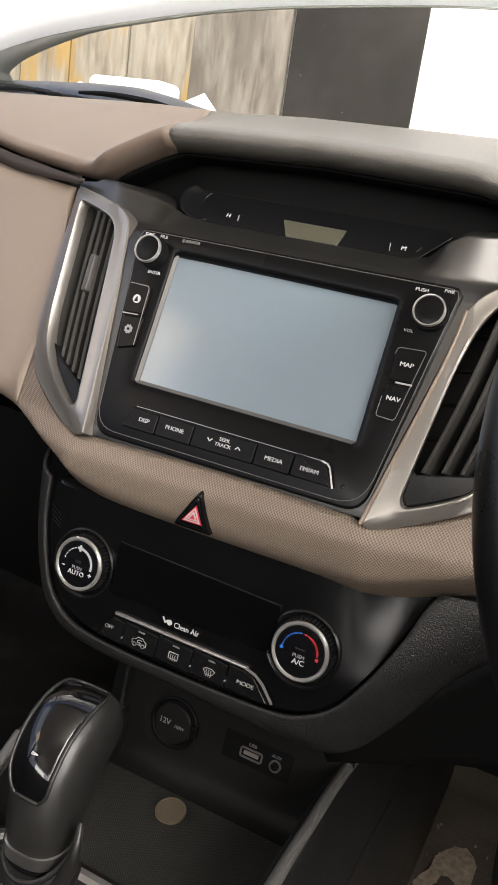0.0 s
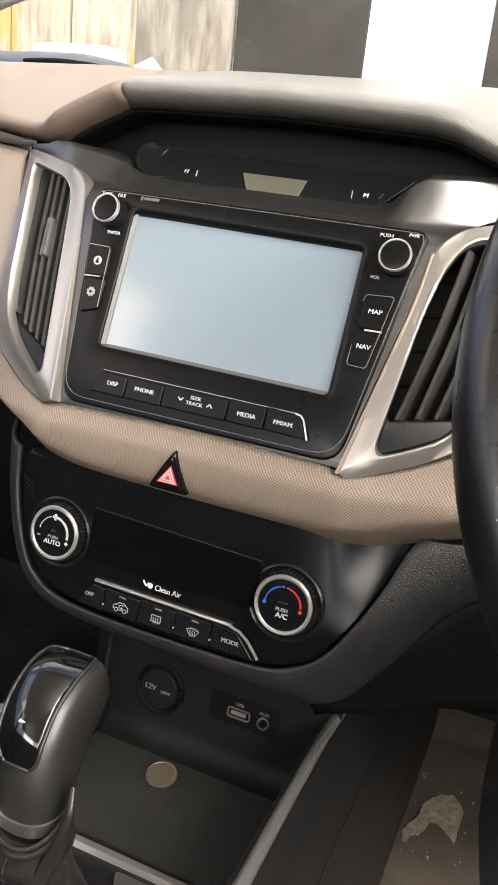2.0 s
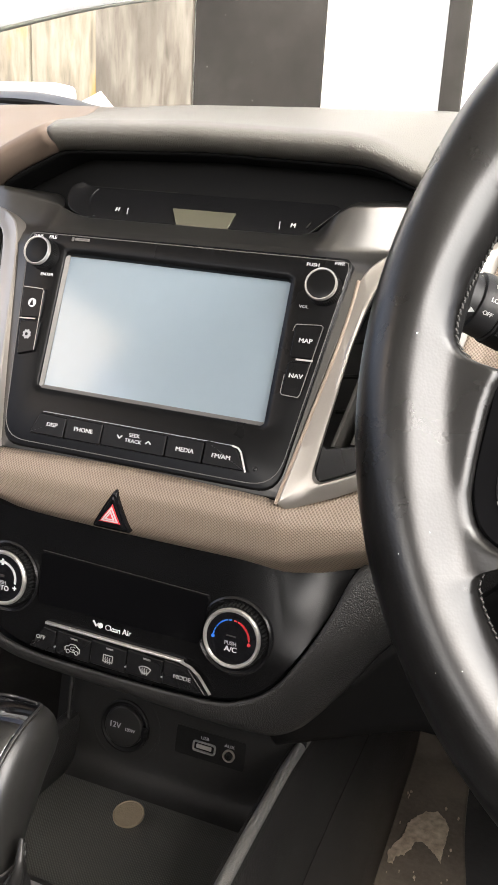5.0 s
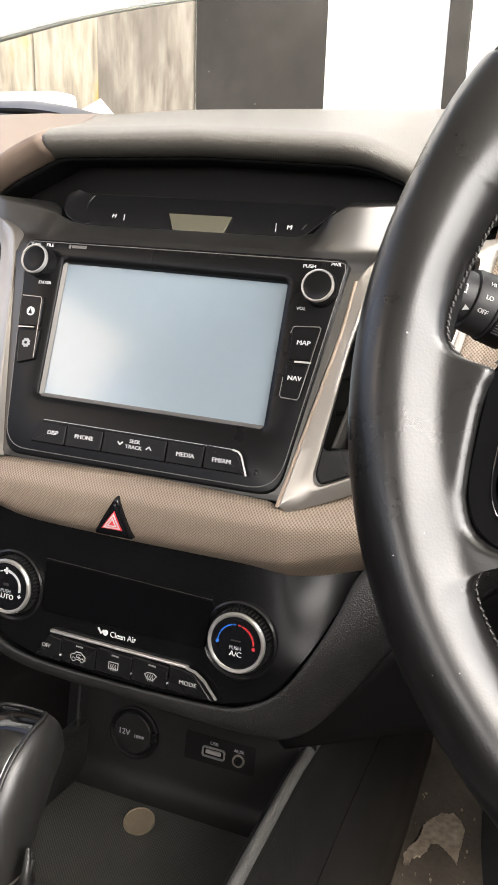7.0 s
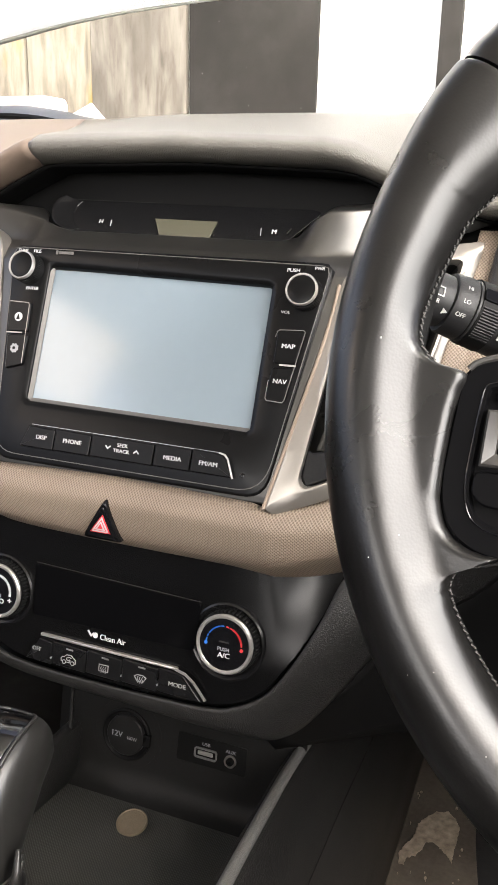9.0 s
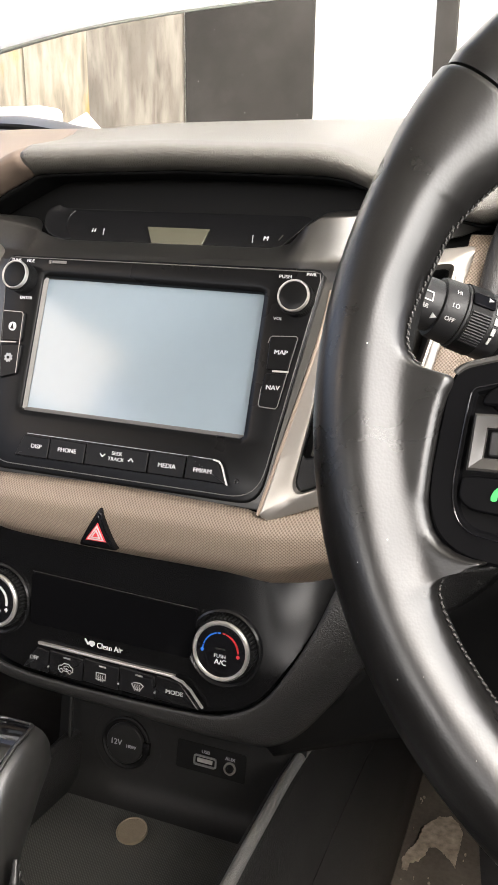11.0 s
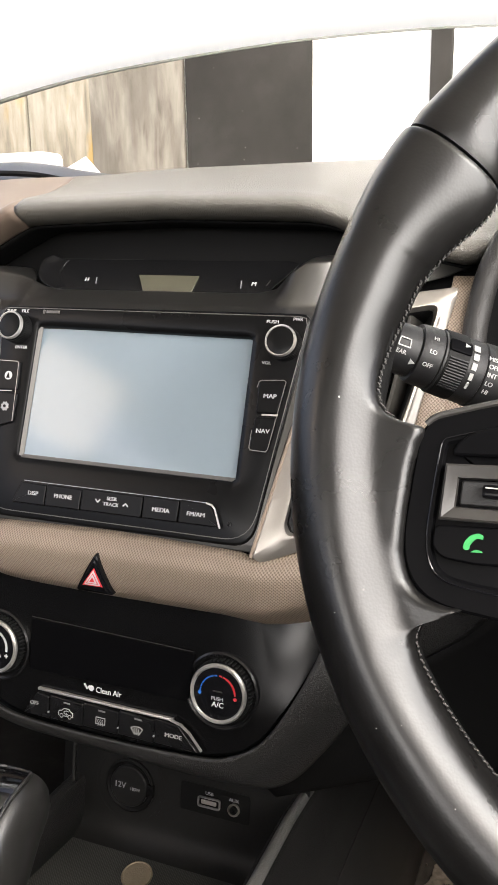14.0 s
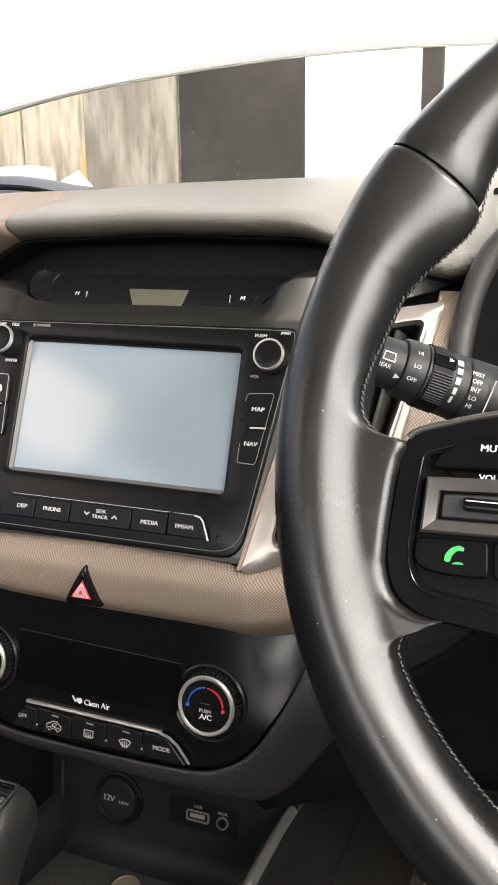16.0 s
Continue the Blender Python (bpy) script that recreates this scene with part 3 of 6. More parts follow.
def knee(u, v):
    """Grained panel that runs from the trim strip down round the climate panel."""
    a = spline([(0.152, -0.035, 0.897), (0.146, -0.041, 0.890), (0.138, -0.049, 0.868), (0.1255, -0.056, 0.842), (0.110, -0.061, 0.8185), (0.093, -0.064, 0.8065), (0.070, -0.066, 0.8005), (0.0, -0.066, 0.7975), (-0.071, -0.066, 0.8015), (-0.0995, -0.063, 0.8135), (-0.1135, -0.058, 0.836), (-0.1222, -0.052, 0.867), (-0.124, -0.047, 0.896)], 60)
    b = spline([(0.235, -0.010, 0.908), (0.215, -0.014, 0.885), (0.190, -0.020, 0.868), (0.166, -0.027, 0.848), (0.139, -0.034, 0.808), (0.114, -0.042, 0.780), (0.085, -0.050, 0.778), (0.0, -0.052, 0.784), (-0.082, -0.048, 0.786), (-0.115, -0.042, 0.800), (-0.131, -0.036, 0.830), (-0.139, -0.030, 0.867), (-0.142, -0.026, 0.905)], 60)
    k = u * 59
    i = min(int(k), 58)
    f = k - i
    p, q = a[i].lerp(a[i + 1], f), b[i].lerp(b[i + 1], f)
    m = Vector((0.0105, p.y, 0.868))
    d = m - p
    p = p + Vector((d.x, 0, d.z)).normalized() * 0.003 + Vector((0, -0.0025, 0))
    r = p.lerp(q, v)
    r.y -= 0.006 * math.sin(math.pi * v)
    return r


sheet(part("knee_panel", grid(knee, 120, 14), KNEE, dash, "black grained lower dash panel"), 0.003)


def lower_panel(u, v):
    x = 0.095 + 0.62 * u
    z0 = interp(x, [(0.095, 0.775), (0.139, 0.806), (0.166, 0.845), (0.19, 0.866), (0.235, 0.907), (0.8, 0.92)])
    z1 = interp(x, [(0.095, 0.742), (0.18, 0.765), (0.3, 0.77), (0.8, 0.77)])
    y0 = interp(x, [(0.095, -0.044), (0.166, -0.024), (0.235, -0.006), (0.8, 0.0)])
    return (x, y0 + 0.004 + 0.03 * v, z0 + (z1 - z0) * v)


sheet(part("lower_panel", grid(lower_panel, 40, 8), MATT, dash, "matt black lower driver-side panel"), 0.003)
part("lower_panel_underside", box((0.40, 0.20, 0.757), (0.60, 0.34, 0.012), bevel=0.003), MATT, dash)
part("passenger_lower_panel", grid(lambda u, v: (-0.80 + 0.69 * u, 0.0 + 0.10 * v + 0.02 * (1 - u), 0.93 - 0.21 * v - 0.02 * u), 30, 8), MATT, dash, "matt black glovebox panel")

# climate panel body
AC_EDGE = [(-0.122, az(0.896)), (-0.1205, az(0.867)), (-0.112, az(0.836)), (-0.098, az(0.8145)), (-0.070, az(0.8025)), (0.0, az(0.7985)), (0.068, az(0.8010)), (0.092, az(0.8065)),
           (0.109, az(0.8185)), (0.1245, az(0.842)), (0.137, az(0.868)), (0.1455, az(0.896))]
ac_edge = resample(rounded(AC_EDGE, [0.004, 0.02, 0.02, 0.02, 0.03, 0.03, 0.02, 0.015, 0.015, 0.02, 0.02, 0.004]), 120)
climate = thing("climate_control_panel", "black climate control panel with two chrome-ringed knobs", "control panel", (0, -0.06, 0.80))


def fall(ring):
    """The panel bends away from the cabin at both ends."""
    out = []
    for x, y, z in ring:
        if x > 0:
            a, b = max(0.0, x - 0.098), max(0.0, x - 0.108)
            drop = 0.30 * (a * a - b * b) / 0.02
            w = min(1.0, max(0.0, (x - 0.074) / 0.056))
            drop += 0.33 * (max(0.0, y + 0.008) ** 2 / (max(0.0, y + 0.008) + 0.010)) * w * w * (3 - 2 * w)
        else:
            drop = 0.006 * min(max(0.0, (-0.100 - x) / 0.03), 1.2) ** 1.6
        out.append((x, y, z - drop))
    return out


AC_IN = inset(ac_edge, 0.0035)


def ac_face(u, v):
    """The face of the panel between its edges, row by row."""
    z = min(p[1] for p in AC_IN) + 0.0002 + (max(p[1] for p in AC_IN) - min(p[1] for p in AC_IN) - 0.0004) * v
    cuts = []
    for p, q in zip(AC_IN, AC_IN[1:] + AC_IN[:1]):
        if (p[1] - z) * (q[1] - z) <= 0 and p[1] != q[1]:
            cuts.append(p[0] + (q[0] - p[0]) * (z - p[1]) / (q[1] - p[1]))
    lo, hi = min(cuts, default=-0.04), max(cuts, default=0.04)
    x = lo + (hi - lo) * u
    return AC @ Vector(fall([(x, z, 0.0)])[0])


part("panel_body", loops([at(ac_edge, -0.034), fall(at(ac_edge, -0.006)), fall(at(inset(ac_edge, 0.0015), -0.003)), fall(at(inset(ac_edge, 0.004), -0.0008))], cap_last=False, M=AC), CLIMATE, climate)
part("panel_face", grid(ac_face, 90, 60), CLIMATE, climate, "satin black panel face")

# ---- infotainment unit ----
unit = thing("infotainment_unit", "black double-size infotainment unit with a blank grey screen", "car stereo", (0, 0.0, 0.93))
BEZ = [(-0.1060, 0.0290), (0.1162, 0.0278), (0.0958, -0.1125), (-0.0935, -0.1125)]
bez = resample(rounded(list(reversed(BEZ)), [0.013, 0.013, 0.006, 0.006], 6), 160)
SCR = [(-0.0757, 0.0160), (0.0801, 0.0128), (0.0800, -0.0750), (-0.0762, -0.0732)]
lip = resample(rounded(list(reversed(SCR)), 0.0015, 3), 160)


def start_near(poly, p):
    i = min(range(len(poly)), key=lambda k: (Vector(poly[k]) - Vector(p)).length)
    return poly[i:] + poly[:i]


bez, lip = start_near(bez, BEZ[3]), start_near(lip, SCR[3])
part("bezel", loops([at(bez, -0.012), at(bez, 0.0016), at(inset(bez, 0.0008), 0.0024), at(inset(bez, 0.0016), 0.0026), at(inset(lip, -0.004), 0.0020), at(inset(lip, -0.0006), 0.0012),
                     at(inset(lip, 0.0), 0.0004), at(inset(lip, 0.0008), -0.0045)], cap_last=False, M=HU), UNIT, unit, "satin black bezel")
EDG = [(-0.0928, -0.1085), (0.0945, -0.1092), (0.1146, 0.0260), (-0.1045, 0.0275)]
edge = tube([HU @ Vector((p[0], p[1], 0.0025)) for p in resample(rounded(EDG, [0.016, 0.018, 0.005, 0.005], 8), 160)], 0.00035, 6, closed=True)
part("bezel_edge", edge, TOGGLE, unit, "fine raised edge")
part("screen", slab(inset(SCR[::-1], 0.0004), HU, top=-0.0026, depth=0.003, bevel=0.0003), SCREEN, unit, "blank grey-blue screen, switched off")
for a, b in ((SCR[3], SCR[2]), (SCR[0], SCR[3])):
    p, q = Vector((*a, -0.0008)), Vector((*b, -0.0008))
    d = (q - p).normalized()
    s = Vector((-d.y, d.x, 0))
    w = 0.0024
    quad = [p, q, q + s * w + Vector((0, 0, -0.0017)), p + s * w + Vector((0, 0, -0.0017))]
    part("screen_lip", loops([[HU @ v for v in quad], [HU @ (v + Vector((0, 0, 0.0006))) for v in quad]], cap_first=True), TOGGLE, unit, "bright bevelled screen edge")


def ring_knob(name, M, r, h, parent, cap=GLOSS, ridge=True, label=""):
    """A ridged knob with a chrome ring and a dark cap."""
    k = part(name, lathe([(r * 1.05, -0.004), (r * 1.05, h * 0.25), (r * 0.98, h * 0.55), (r * 0.97, h * 0.9), (r * 0.9, h)], M), MATT, parent, label)
    if ridge:
        n = 48
        me = bpy.data.meshes.new("grip_ridge")
        b = box((r * 1.02, 0, h * 0.45), (r * 0.07, r * 0.05, h * 0.7))
        b.to_mesh(me)
        b.free()
        me.materials.append(STALK)
        for i in range(n):
            g = new("grip_ridge", me)
            g.parent = k
            g.matrix_basis = M @ Matrix.Rotation(2 * math.pi * i / n, 4, "Z")
    part("chrome_ring", lathe([(r * 0.84, h - 0.0005), (r * 0.98, h - 0.0008), (r * 0.99, h + 0.0006), (r * 0.94, h + 0.0018), (r * 0.88, h + 0.0017), (r * 0.83, h + 0.0004)], M, 56), RING, k, "satin silver ring")
    part("cap", lathe([(r * 0.86, h - 0.0002), (r * 0.86, h + 0.0008), (r * 0.78, h + 0.0011), (r * 0.3, h + 0.0012)], M, 48), cap, k, "dark cap")
    return k


for x, v in ((-0.0893, 0.0128), (0.1020, 0.0088)):
    ring_knob("knob", HU @ Matrix.Translation((x, v, 0.001)), 0.0097, 0.011, unit, cap=UNIT, label="small round knob with silver ring")


def keycap(name, poly, M, parent, label="", top=0.0042, r=0.0015, mat=None):
    return part(name, slab(rounded(poly, r, 3), M, top=top, depth=0.004, bevel=0.0007), mat or UNIT, parent, label)


# side keys: left (compass, cog), right (MAP, NAV)
kl = [keycap("key", [(-0.0978, -0.0298), (-0.0822, -0.0290), (-0.0832, -0.0096), (-0.1000, -0.0095)], HU, unit),
      keycap("key", [(-0.0945, -0.0545), (-0.0818, -0.0507), (-0.0815, -0.0310), (-0.0975, -0.0318)], HU, unit)]
kr = [keycap("key", [(0.0890, -0.0337), (0.1024, -0.0330), (0.1060, -0.0130), (0.0888, -0.0140)], HU, unit),
      keycap("key", [(0.0876, -0.0558), (0.0990, -0.0562), (0.1022, -0.0352), (0.0888, -0.0358)], HU, unit)]
stroke([(-0.0990, -0.0096), (-0.0850, -0.0099), (-0.0838, -0.0112), (-0.0822, -0.0500)], 0.00045, HU, DARKMETAL, unit, up=0.0047, name="key_outline")
stroke([(-0.0975, -0.0305), (-0.0860, -0.0300)], 0.0008, HU, DARKMETAL, unit, up=0.0049, name="key_divider")
stroke([(0.0882, -0.0180), (0.0890, -0.0146), (0.0902, -0.0138), (0.1046, -0.0130), (0.1058, -0.0142), (0.0994, -0.0545), (0.0982, -0.0560), (0.0886, -0.0556), (0.0876, -0.0542), (0.0880, -0.0440)], 0.00045, HU, DARKMETAL, unit, up=0.0047, name="key_outline")
stroke([(0.0935, -0.0343), (0.1030, -0.0341)], 0.0011, HU, RING, unit, up=0.0049, name="key_divider")
writing("MAP", 0.0037, HU, WHITE, kr[0], 0.0968, -0.0231, 0.0046, 1.15)
writing("NAV", 0.0038, HU, WHITE, kr[1], 0.0949, -0.0440, 0.0046, 1.1)
writing("VOL", 0.0025, HU, WHITE, unit, 0.0914, -0.0029, 0.0030, 1.2)
writing("PUSH", 0.0029, HU, WHITE, unit, 0.0924, 0.0222, 0.0032, 1.15)
writing("PWR", 0.0028, HU, WHITE, unit, 0.1082, 0.0240, 0.0034, 1.0)
writing("ENTER", 0.0028, HU, WHITE, unit, -0.0850, 0.0001, 0.0030, 1.15)
writing("TUNE", 0.0030, HU, WHITE, unit, -0.0971, 0.0250, 0.0032, 1.0)
writing("FILE", 0.0030, HU, WHITE, unit, -0.0858, 0.0250, 0.0032, 1.15)
part("radio_mark", slab(rounded([(-0.0718, 0.0236), (-0.0700, 0.0236), (-0.0700, 0.0264), (-0.0718, 0.0264)], 0.0008, 4), HU, top=0.0032, depth=0.0006, bevel=0.0002), TOGGLE, unit)
part("radio_mark", slab([(-0.0693, 0.0240), (-0.0585, 0.0240), (-0.0585, 0.0260), (-0.0693, 0.0260)], HU, top=0.0032, depth=0.0006, bevel=0.0002), TOGGLE, unit)
cx, cz = -0.0907, -0.0197
part("icon", lathe([(0.0029, 0.0040), (0.0029, 0.0046)], HU @ Matrix.Translation((cx, cz, 0)), 24), WHITE, kl[0], "white compass mark")
part("icon", slab([(cx - 0.0014, cz - 0.0018), (cx + 0.0014, cz - 0.0018), (cx + 0.0002, cz + 0.0018), (cx - 0.0002, cz + 0.0018)], HU, top=0.0049, depth=0.0004, bevel=0.0001), UNIT, kl[0])
cx, cz = -0.0898, -0.0406
cog = []
for i in range(32):
    r = 0.0032 if (i // 2) % 2 else 0.0026
    cog.append((cx + r * math.cos(i * math.pi / 16), cz + r * math.sin(i * math.pi / 16)))
part("icon", slab(cog, HU, top=0.0047, depth=0.0006, bevel=0.0001), GREY, kl[1], "cog mark")
part("icon", lathe([(0.0010, 0.0042), (0.0010, 0.0050)], HU @ Matrix.Translation((cx, cz, 0)), 16), UNIT, kl[1])

# lower key row
row = [(-0.0671, -0.0478, "DISP"), (-0.0473, -0.0213, "PHONE"), (-0.0208, 0.0228, ""), (0.0233, 0.0475, "MEDIA"), (0.0480, 0.0700, "FM/AM")]
spots = {"DISP": -0.0569, "PHONE": -0.0340, "MEDIA": 0.0359, "FM/AM": 0.0594}
for x0, x1, word in row:
    bl = x0 - (0.0055 if word == "DISP" else 0.0)
    br = x1 + (0.0055 if word == "FM/AM" else 0.0)
    tr = x1 - (0.0025 if word == "FM/AM" else 0.0)
    k = keycap("key", [(bl, -0.1030), (br, -0.1032), (tr, -0.0900), (x0, -0.0890)], HU, unit, top=0.0050, r=0.0012)
    if word:
        writing(word, 0.0037, HU, WHITE, k, spots[word], -0.0960 - 0.001 * (spots[word] > 0), 0.0053, 1.1)
    else:
        writing("SEEK", 0.0032, HU, WHITE, k, 0.0016, -0.0938, 0.0053, 1.1)
        writing("TRACK", 0.0032, HU, WHITE, k, 0.0013, -0.0973, 0.0053, 1.1)
        stroke([(-0.0100, -0.0950), (-0.0084, -0.0966), (-0.0068, -0.0950)], 0.0007, HU, WHITE, k, up=0.0053)
        stroke([(0.0099, -0.0972), (0.0115, -0.0956), (0.0131, -0.0972)], 0.0007, HU, WHITE, k, up=0.0053)
stroke([(-0.0660, -0.0882), (0.0650, -0.0893)], 0.0004, HU, GREY, unit, up=0.0040, name="key_outline")
stroke([(0.0655, -0.0896), (0.0690, -0.0903), (0.0712, -0.0925), (0.0758, -0.1032)], 0.0011, HU, RING, unit, up=0.0054, name="key_outline")
part("reset_hole", lathe([(0.0014, 0.0016), (0.0014, 0.0031), (0.0008, 0.0032), (0.0006, 0.0018)], HU @ Matrix.Translation((0.0807, -0.1004, 0)), 20), SATIN, unit)

# ---- clock ----
CK = axes((0.0, 0.034, 1.0755), (1, 0, 0), (0, 0.66, 0.75))
clock = thing("clock_display", "small grey dashboard clock display in a black tray", "clock", (0, 0.035, 1.07))
tray = [(-0.075, -0.0030), (0.0640, -0.0055), (0.0760, -0.0030), (0.0945, 0.0210), (0.088, 0.0235), (-0.094, 0.0255), (-0.1000, 0.0240), (-0.0970, 0.0070), (-0.0850, -0.0010)]
part("tray", slab(rounded(tray, 0.004, 4), CK, top=0.0, depth=0.004, bevel=0.0003), SATIN, clock, "gloss black tray")
stroke([(-0.094, 0.0258), (-0.02, 0.0246)], 0.0004, CK, TRAYM, clock, up=0.0006, name="tray_edge")
scoop_o = spline([(-0.0925, 0.0262, 0.0040), (-0.0985, 0.0215, 0.0046), (-0.0985, 0.0120, 0.0046), (-0.0930, 0.0030, 0.0038), (-0.0800, -0.0020, 0.0020)], 24)
scoop_i = spline([(-0.0800, 0.0245, 0.0005), (-0.0830, 0.0190, 0.0004), (-0.0830, 0.0120, 0.0004), (-0.0800, 0.0060, 0.0004), (-0.0745, 0.0010, 0.0004)], 24)


def scoop(u, v):
    k = min(int(u * 23), 22)
    f = u * 23 - k
    p, q = scoop_o[k].lerp(scoop_o[k + 1], f), scoop_i[k].lerp(scoop_i[k + 1], f)
    r = p.lerp(q, v)
    r.z = q.z + (p.z - q.z) * (1 - v) ** 2.2
    return CK @ r


sheet(part("tray_scoop", grid(scoop, 24, 9), SATIN, clock, "scooped end of the tray"), 0.001)
part("lcd", slab([(-0.0119, -0.0024), (0.0242, -0.0028), (0.0262, 0.0105), (-0.0192, 0.0112)], CK, top=0.0012, depth=0.001, bevel=0.0003), LCD, clock, "blank grey-green display")
writing("H", 0.0046, CK, WHITE, clock, -0.0589, 0.0069, 0.0010)
stroke([(-0.0507, 0.0040), (-0.0515, 0.0086)], 0.0008, CK, GREY, clock, up=0.0010, name="mark")
writing("M", 0.0046, CK, WHITE, clock, 0.0668, 0.0042, 0.0010)
stroke([(0.0584, 0.0010), (0.0574, 0.0068)], 0.0006, CK, GREY, clock, up=0.0010, name="mark")
stroke([(0.0755, 0.0034), (0.0772, 0.0072)], 0.0008, CK, FRAME, clock, up=0.0010, name="mark")


# ---- side vents ----
V_OUT = [(0.0985, 0.9310), (0.1040, 0.9282), (0.1300, 0.9365), (0.1560, 0.9478), (0.1695, 0.9620), (0.1755, 0.9850), (0.1812, 1.0195), (0.1955, 1.0785), (0.1540, 1.0733), (0.1310, 1.0672), (0.1205, 1.0565), (0.1160, 1.0176)]
V_IN = [(0.1150, 0.9480), (0.1185, 0.9430), (0.1330, 0.9482), (0.1480, 0.9550), (0.1595, 0.9680), (0.1655, 0.9880), (0.1735, 1.0160), (0.1835, 1.0672), (0.1580, 1.0632), (0.1370, 1.0605), (0.1285, 1.0450), (0.1225, 1.0180)]
V_LOW = [(0.1152, 0.9490), (0.1185, 0.9434), (0.1330, 0.9486), (0.1480, 0.9554), (0.1592, 0.9680), (0.1560, 0.9678), (0.1490, 0.9658), (0.1195, 0.9618), (0.1165, 0.9640)]
VL_OUT = [(0.0955, 0.9335), (0.1035, 0.9305), (0.1275, 0.9357), (0.1635, 0.9515), (0.1765, 0.9680), (0.1816, 0.9905), (0.1850, 1.0300), (0.1890, 1.0845), (0.1548, 1.0797), (0.1345, 1.0765), (0.1195, 1.0690), (0.1130, 1.0480)]
VL_IN = [(0.1105, 0.9500), (0.1160, 0.9455), (0.1300, 0.9520), (0.1480, 0.9630), (0.1610, 0.9765), (0.1675, 0.9970), (0.1715, 1.0300), (0.1770, 1.0740), (0.1540, 1.0700), (0.1375, 1.0665), (0.1285, 1.0580), (0.1215, 1.0150)]
VL_LOW = [(0.1108, 0.9520), (0.1160, 0.9460), (0.1300, 0.9525), (0.1478, 0.9635), (0.1600, 0.9765), (0.1632, 0.9790), (0.1500, 0.9700), (0.1330, 0.9640), (0.1135, 0.9575)]


def vent_frame(side):
    def f(x, z, out):
        n = Vector((-0.36 * side, 1.0, -0.425)).normalized()
        p = Vector((side * x, -0.0535 + 0.36 * (x - 0.103) + 0.425 * (z - 0.929), z))
        return p - n * out
    return f


def vent(side):
    f = vent_frame(side)
    v = thing("air_vent", "silver-framed dashboard air vent with dark louvres", "air vent", tuple(f(0.14, 0.95, 0)), "centre air vents")
    v_out, v_in, low = (VL_OUT, VL_IN, VL_LOW) if side < 0 else (V_OUT, V_IN, V_LOW)
    o = resample(rounded(v_out, [0.0005, 0.0008, 0.01, 0.012, 0.012, 0.012, 0.012, 0.004, 0.012, 0.012, 0.012, 0.01], 4), 140)
    i = resample(rounded(v_in, [0.003, 0.003, 0.01, 0.012, 0.012, 0.012, 0.012, 0.005, 0.008, 0.008, 0.008, 0.008], 4), 140)
    i = start_near(i, o[0])
    o3 = [tuple(Vector(a) * 0.45 + Vector(b) * 0.55) for a, b in zip(o, i)]
    o4 = [tuple(Vector(a) * 0.1 + Vector(b) * 0.9) for a, b in zip(o, i)]
    o35 = [tuple(Vector(a) * 0.27 + Vector(b) * 0.73) for a, b in zip(o, i)]
    rings = [[f(*p, -0.03) for p in o], [f(*p, 0.0010) for p in o], [f(*p, 0.0018) for p in inset(o, 0.0008)], [f(*p, 0.0022) for p in o3], [f(*p, 0.0036) for p in o35], [f(*p, 0.0036) for p in o4], [f(*p, 0.0) for p in i], [f(*p, -0.010) for p in i]]
    part("surround", loops(rings, cap_last=False), SILVER, v, "satin silver surround")
    part("duct", loops([[f(*p, -0.004) for p in i], [f(*p, -0.045) for p in inset(i, 0.002)]]), LOUVRE if side < 0 else STALK, v, "dark duct")
    # lower blank with the small dial slot
    part("blank", loops([[f(*p, -0.012) for p in low], [f(*p, -0.0030) for p in low], [f(*p, -0.0020) for p in inset(low, 0.0010)]]), STALK if side < 0 else SATIN, v, "dark lower blank")
    if side < 0:
        tops = [(0.1415, 1.0670), (0.1500, 1.0690), (0.1580, 1.0705), (0.1655, 1.0715), (0.1330, 1.0620)]
        feet = [(0.1270, 0.9620), (0.1355, 0.9640), (0.1440, 0.9665), (0.1520, 0.9700), (0.1185, 0.9600)]
        lean = 0.0022
    else:
        tops = [(0.1480, 1.0615), (0.1590, 1.0625), (0.1700, 1.0640), (0.1390, 1.0585)]
        feet = [(0.1330, 0.9650), (0.1430, 0.9660), (0.1540, 0.9680), (0.1225, 0.9635)]
        lean = 0.0095
    for (xa, za), (xb, zb) in zip(tops, feet):
        n = 14
        rows = []
        for k in range(n):
            t = k / (n - 1)
            x, z = xa + (xb - xa) * t, za + (zb - za) * t
            x += 0.0016 * math.sin(math.pi * t)
            rows.append([f(x - 0.0010, z, -0.0066), f(x - 0.0004, z, -0.0058), f(x + 0.0010, z, -0.0054), f(x + 0.0016, z, -0.0062), f(x + lean, z, -0.022), f(x + lean - 0.002, z, -0.0225)])
        part("louvre", loops(rows, cap_first=True), LOUVRE, v)
    for z in (0.985, 1.005, 1.025, 1.045):
        a, b = f(0.122, z, -0.030), f(0.168, z + 0.004, -0.030)
        part("cross_louvre", tube([a, b], 0.0016, 6), MATT, v)
    # sliding tab on the middle louvre
    g = [f(0.1495, 1.0400, -0.0025), f(0.1480, 1.0180, -0.0025)]
    c = (g[0] + g[1]) / 2
    d = (g[0] - g[1]).normalized()
    nn = -Vector((-0.36 * side, 1.0, -0.425)).normalized()
    T = axes(c, d.cross(nn), d)
    tab = part("slider", slab(rounded([(-0.0029, -0.0135), (0.0029, -0.0135), (0.0029, 0.0135), (-0.0029, 0.0135)], 0.001, 3), T, top=0.0015, depth=0.006, bevel=0.0008), TOGGLE, v, "ridged grey sliding tab")
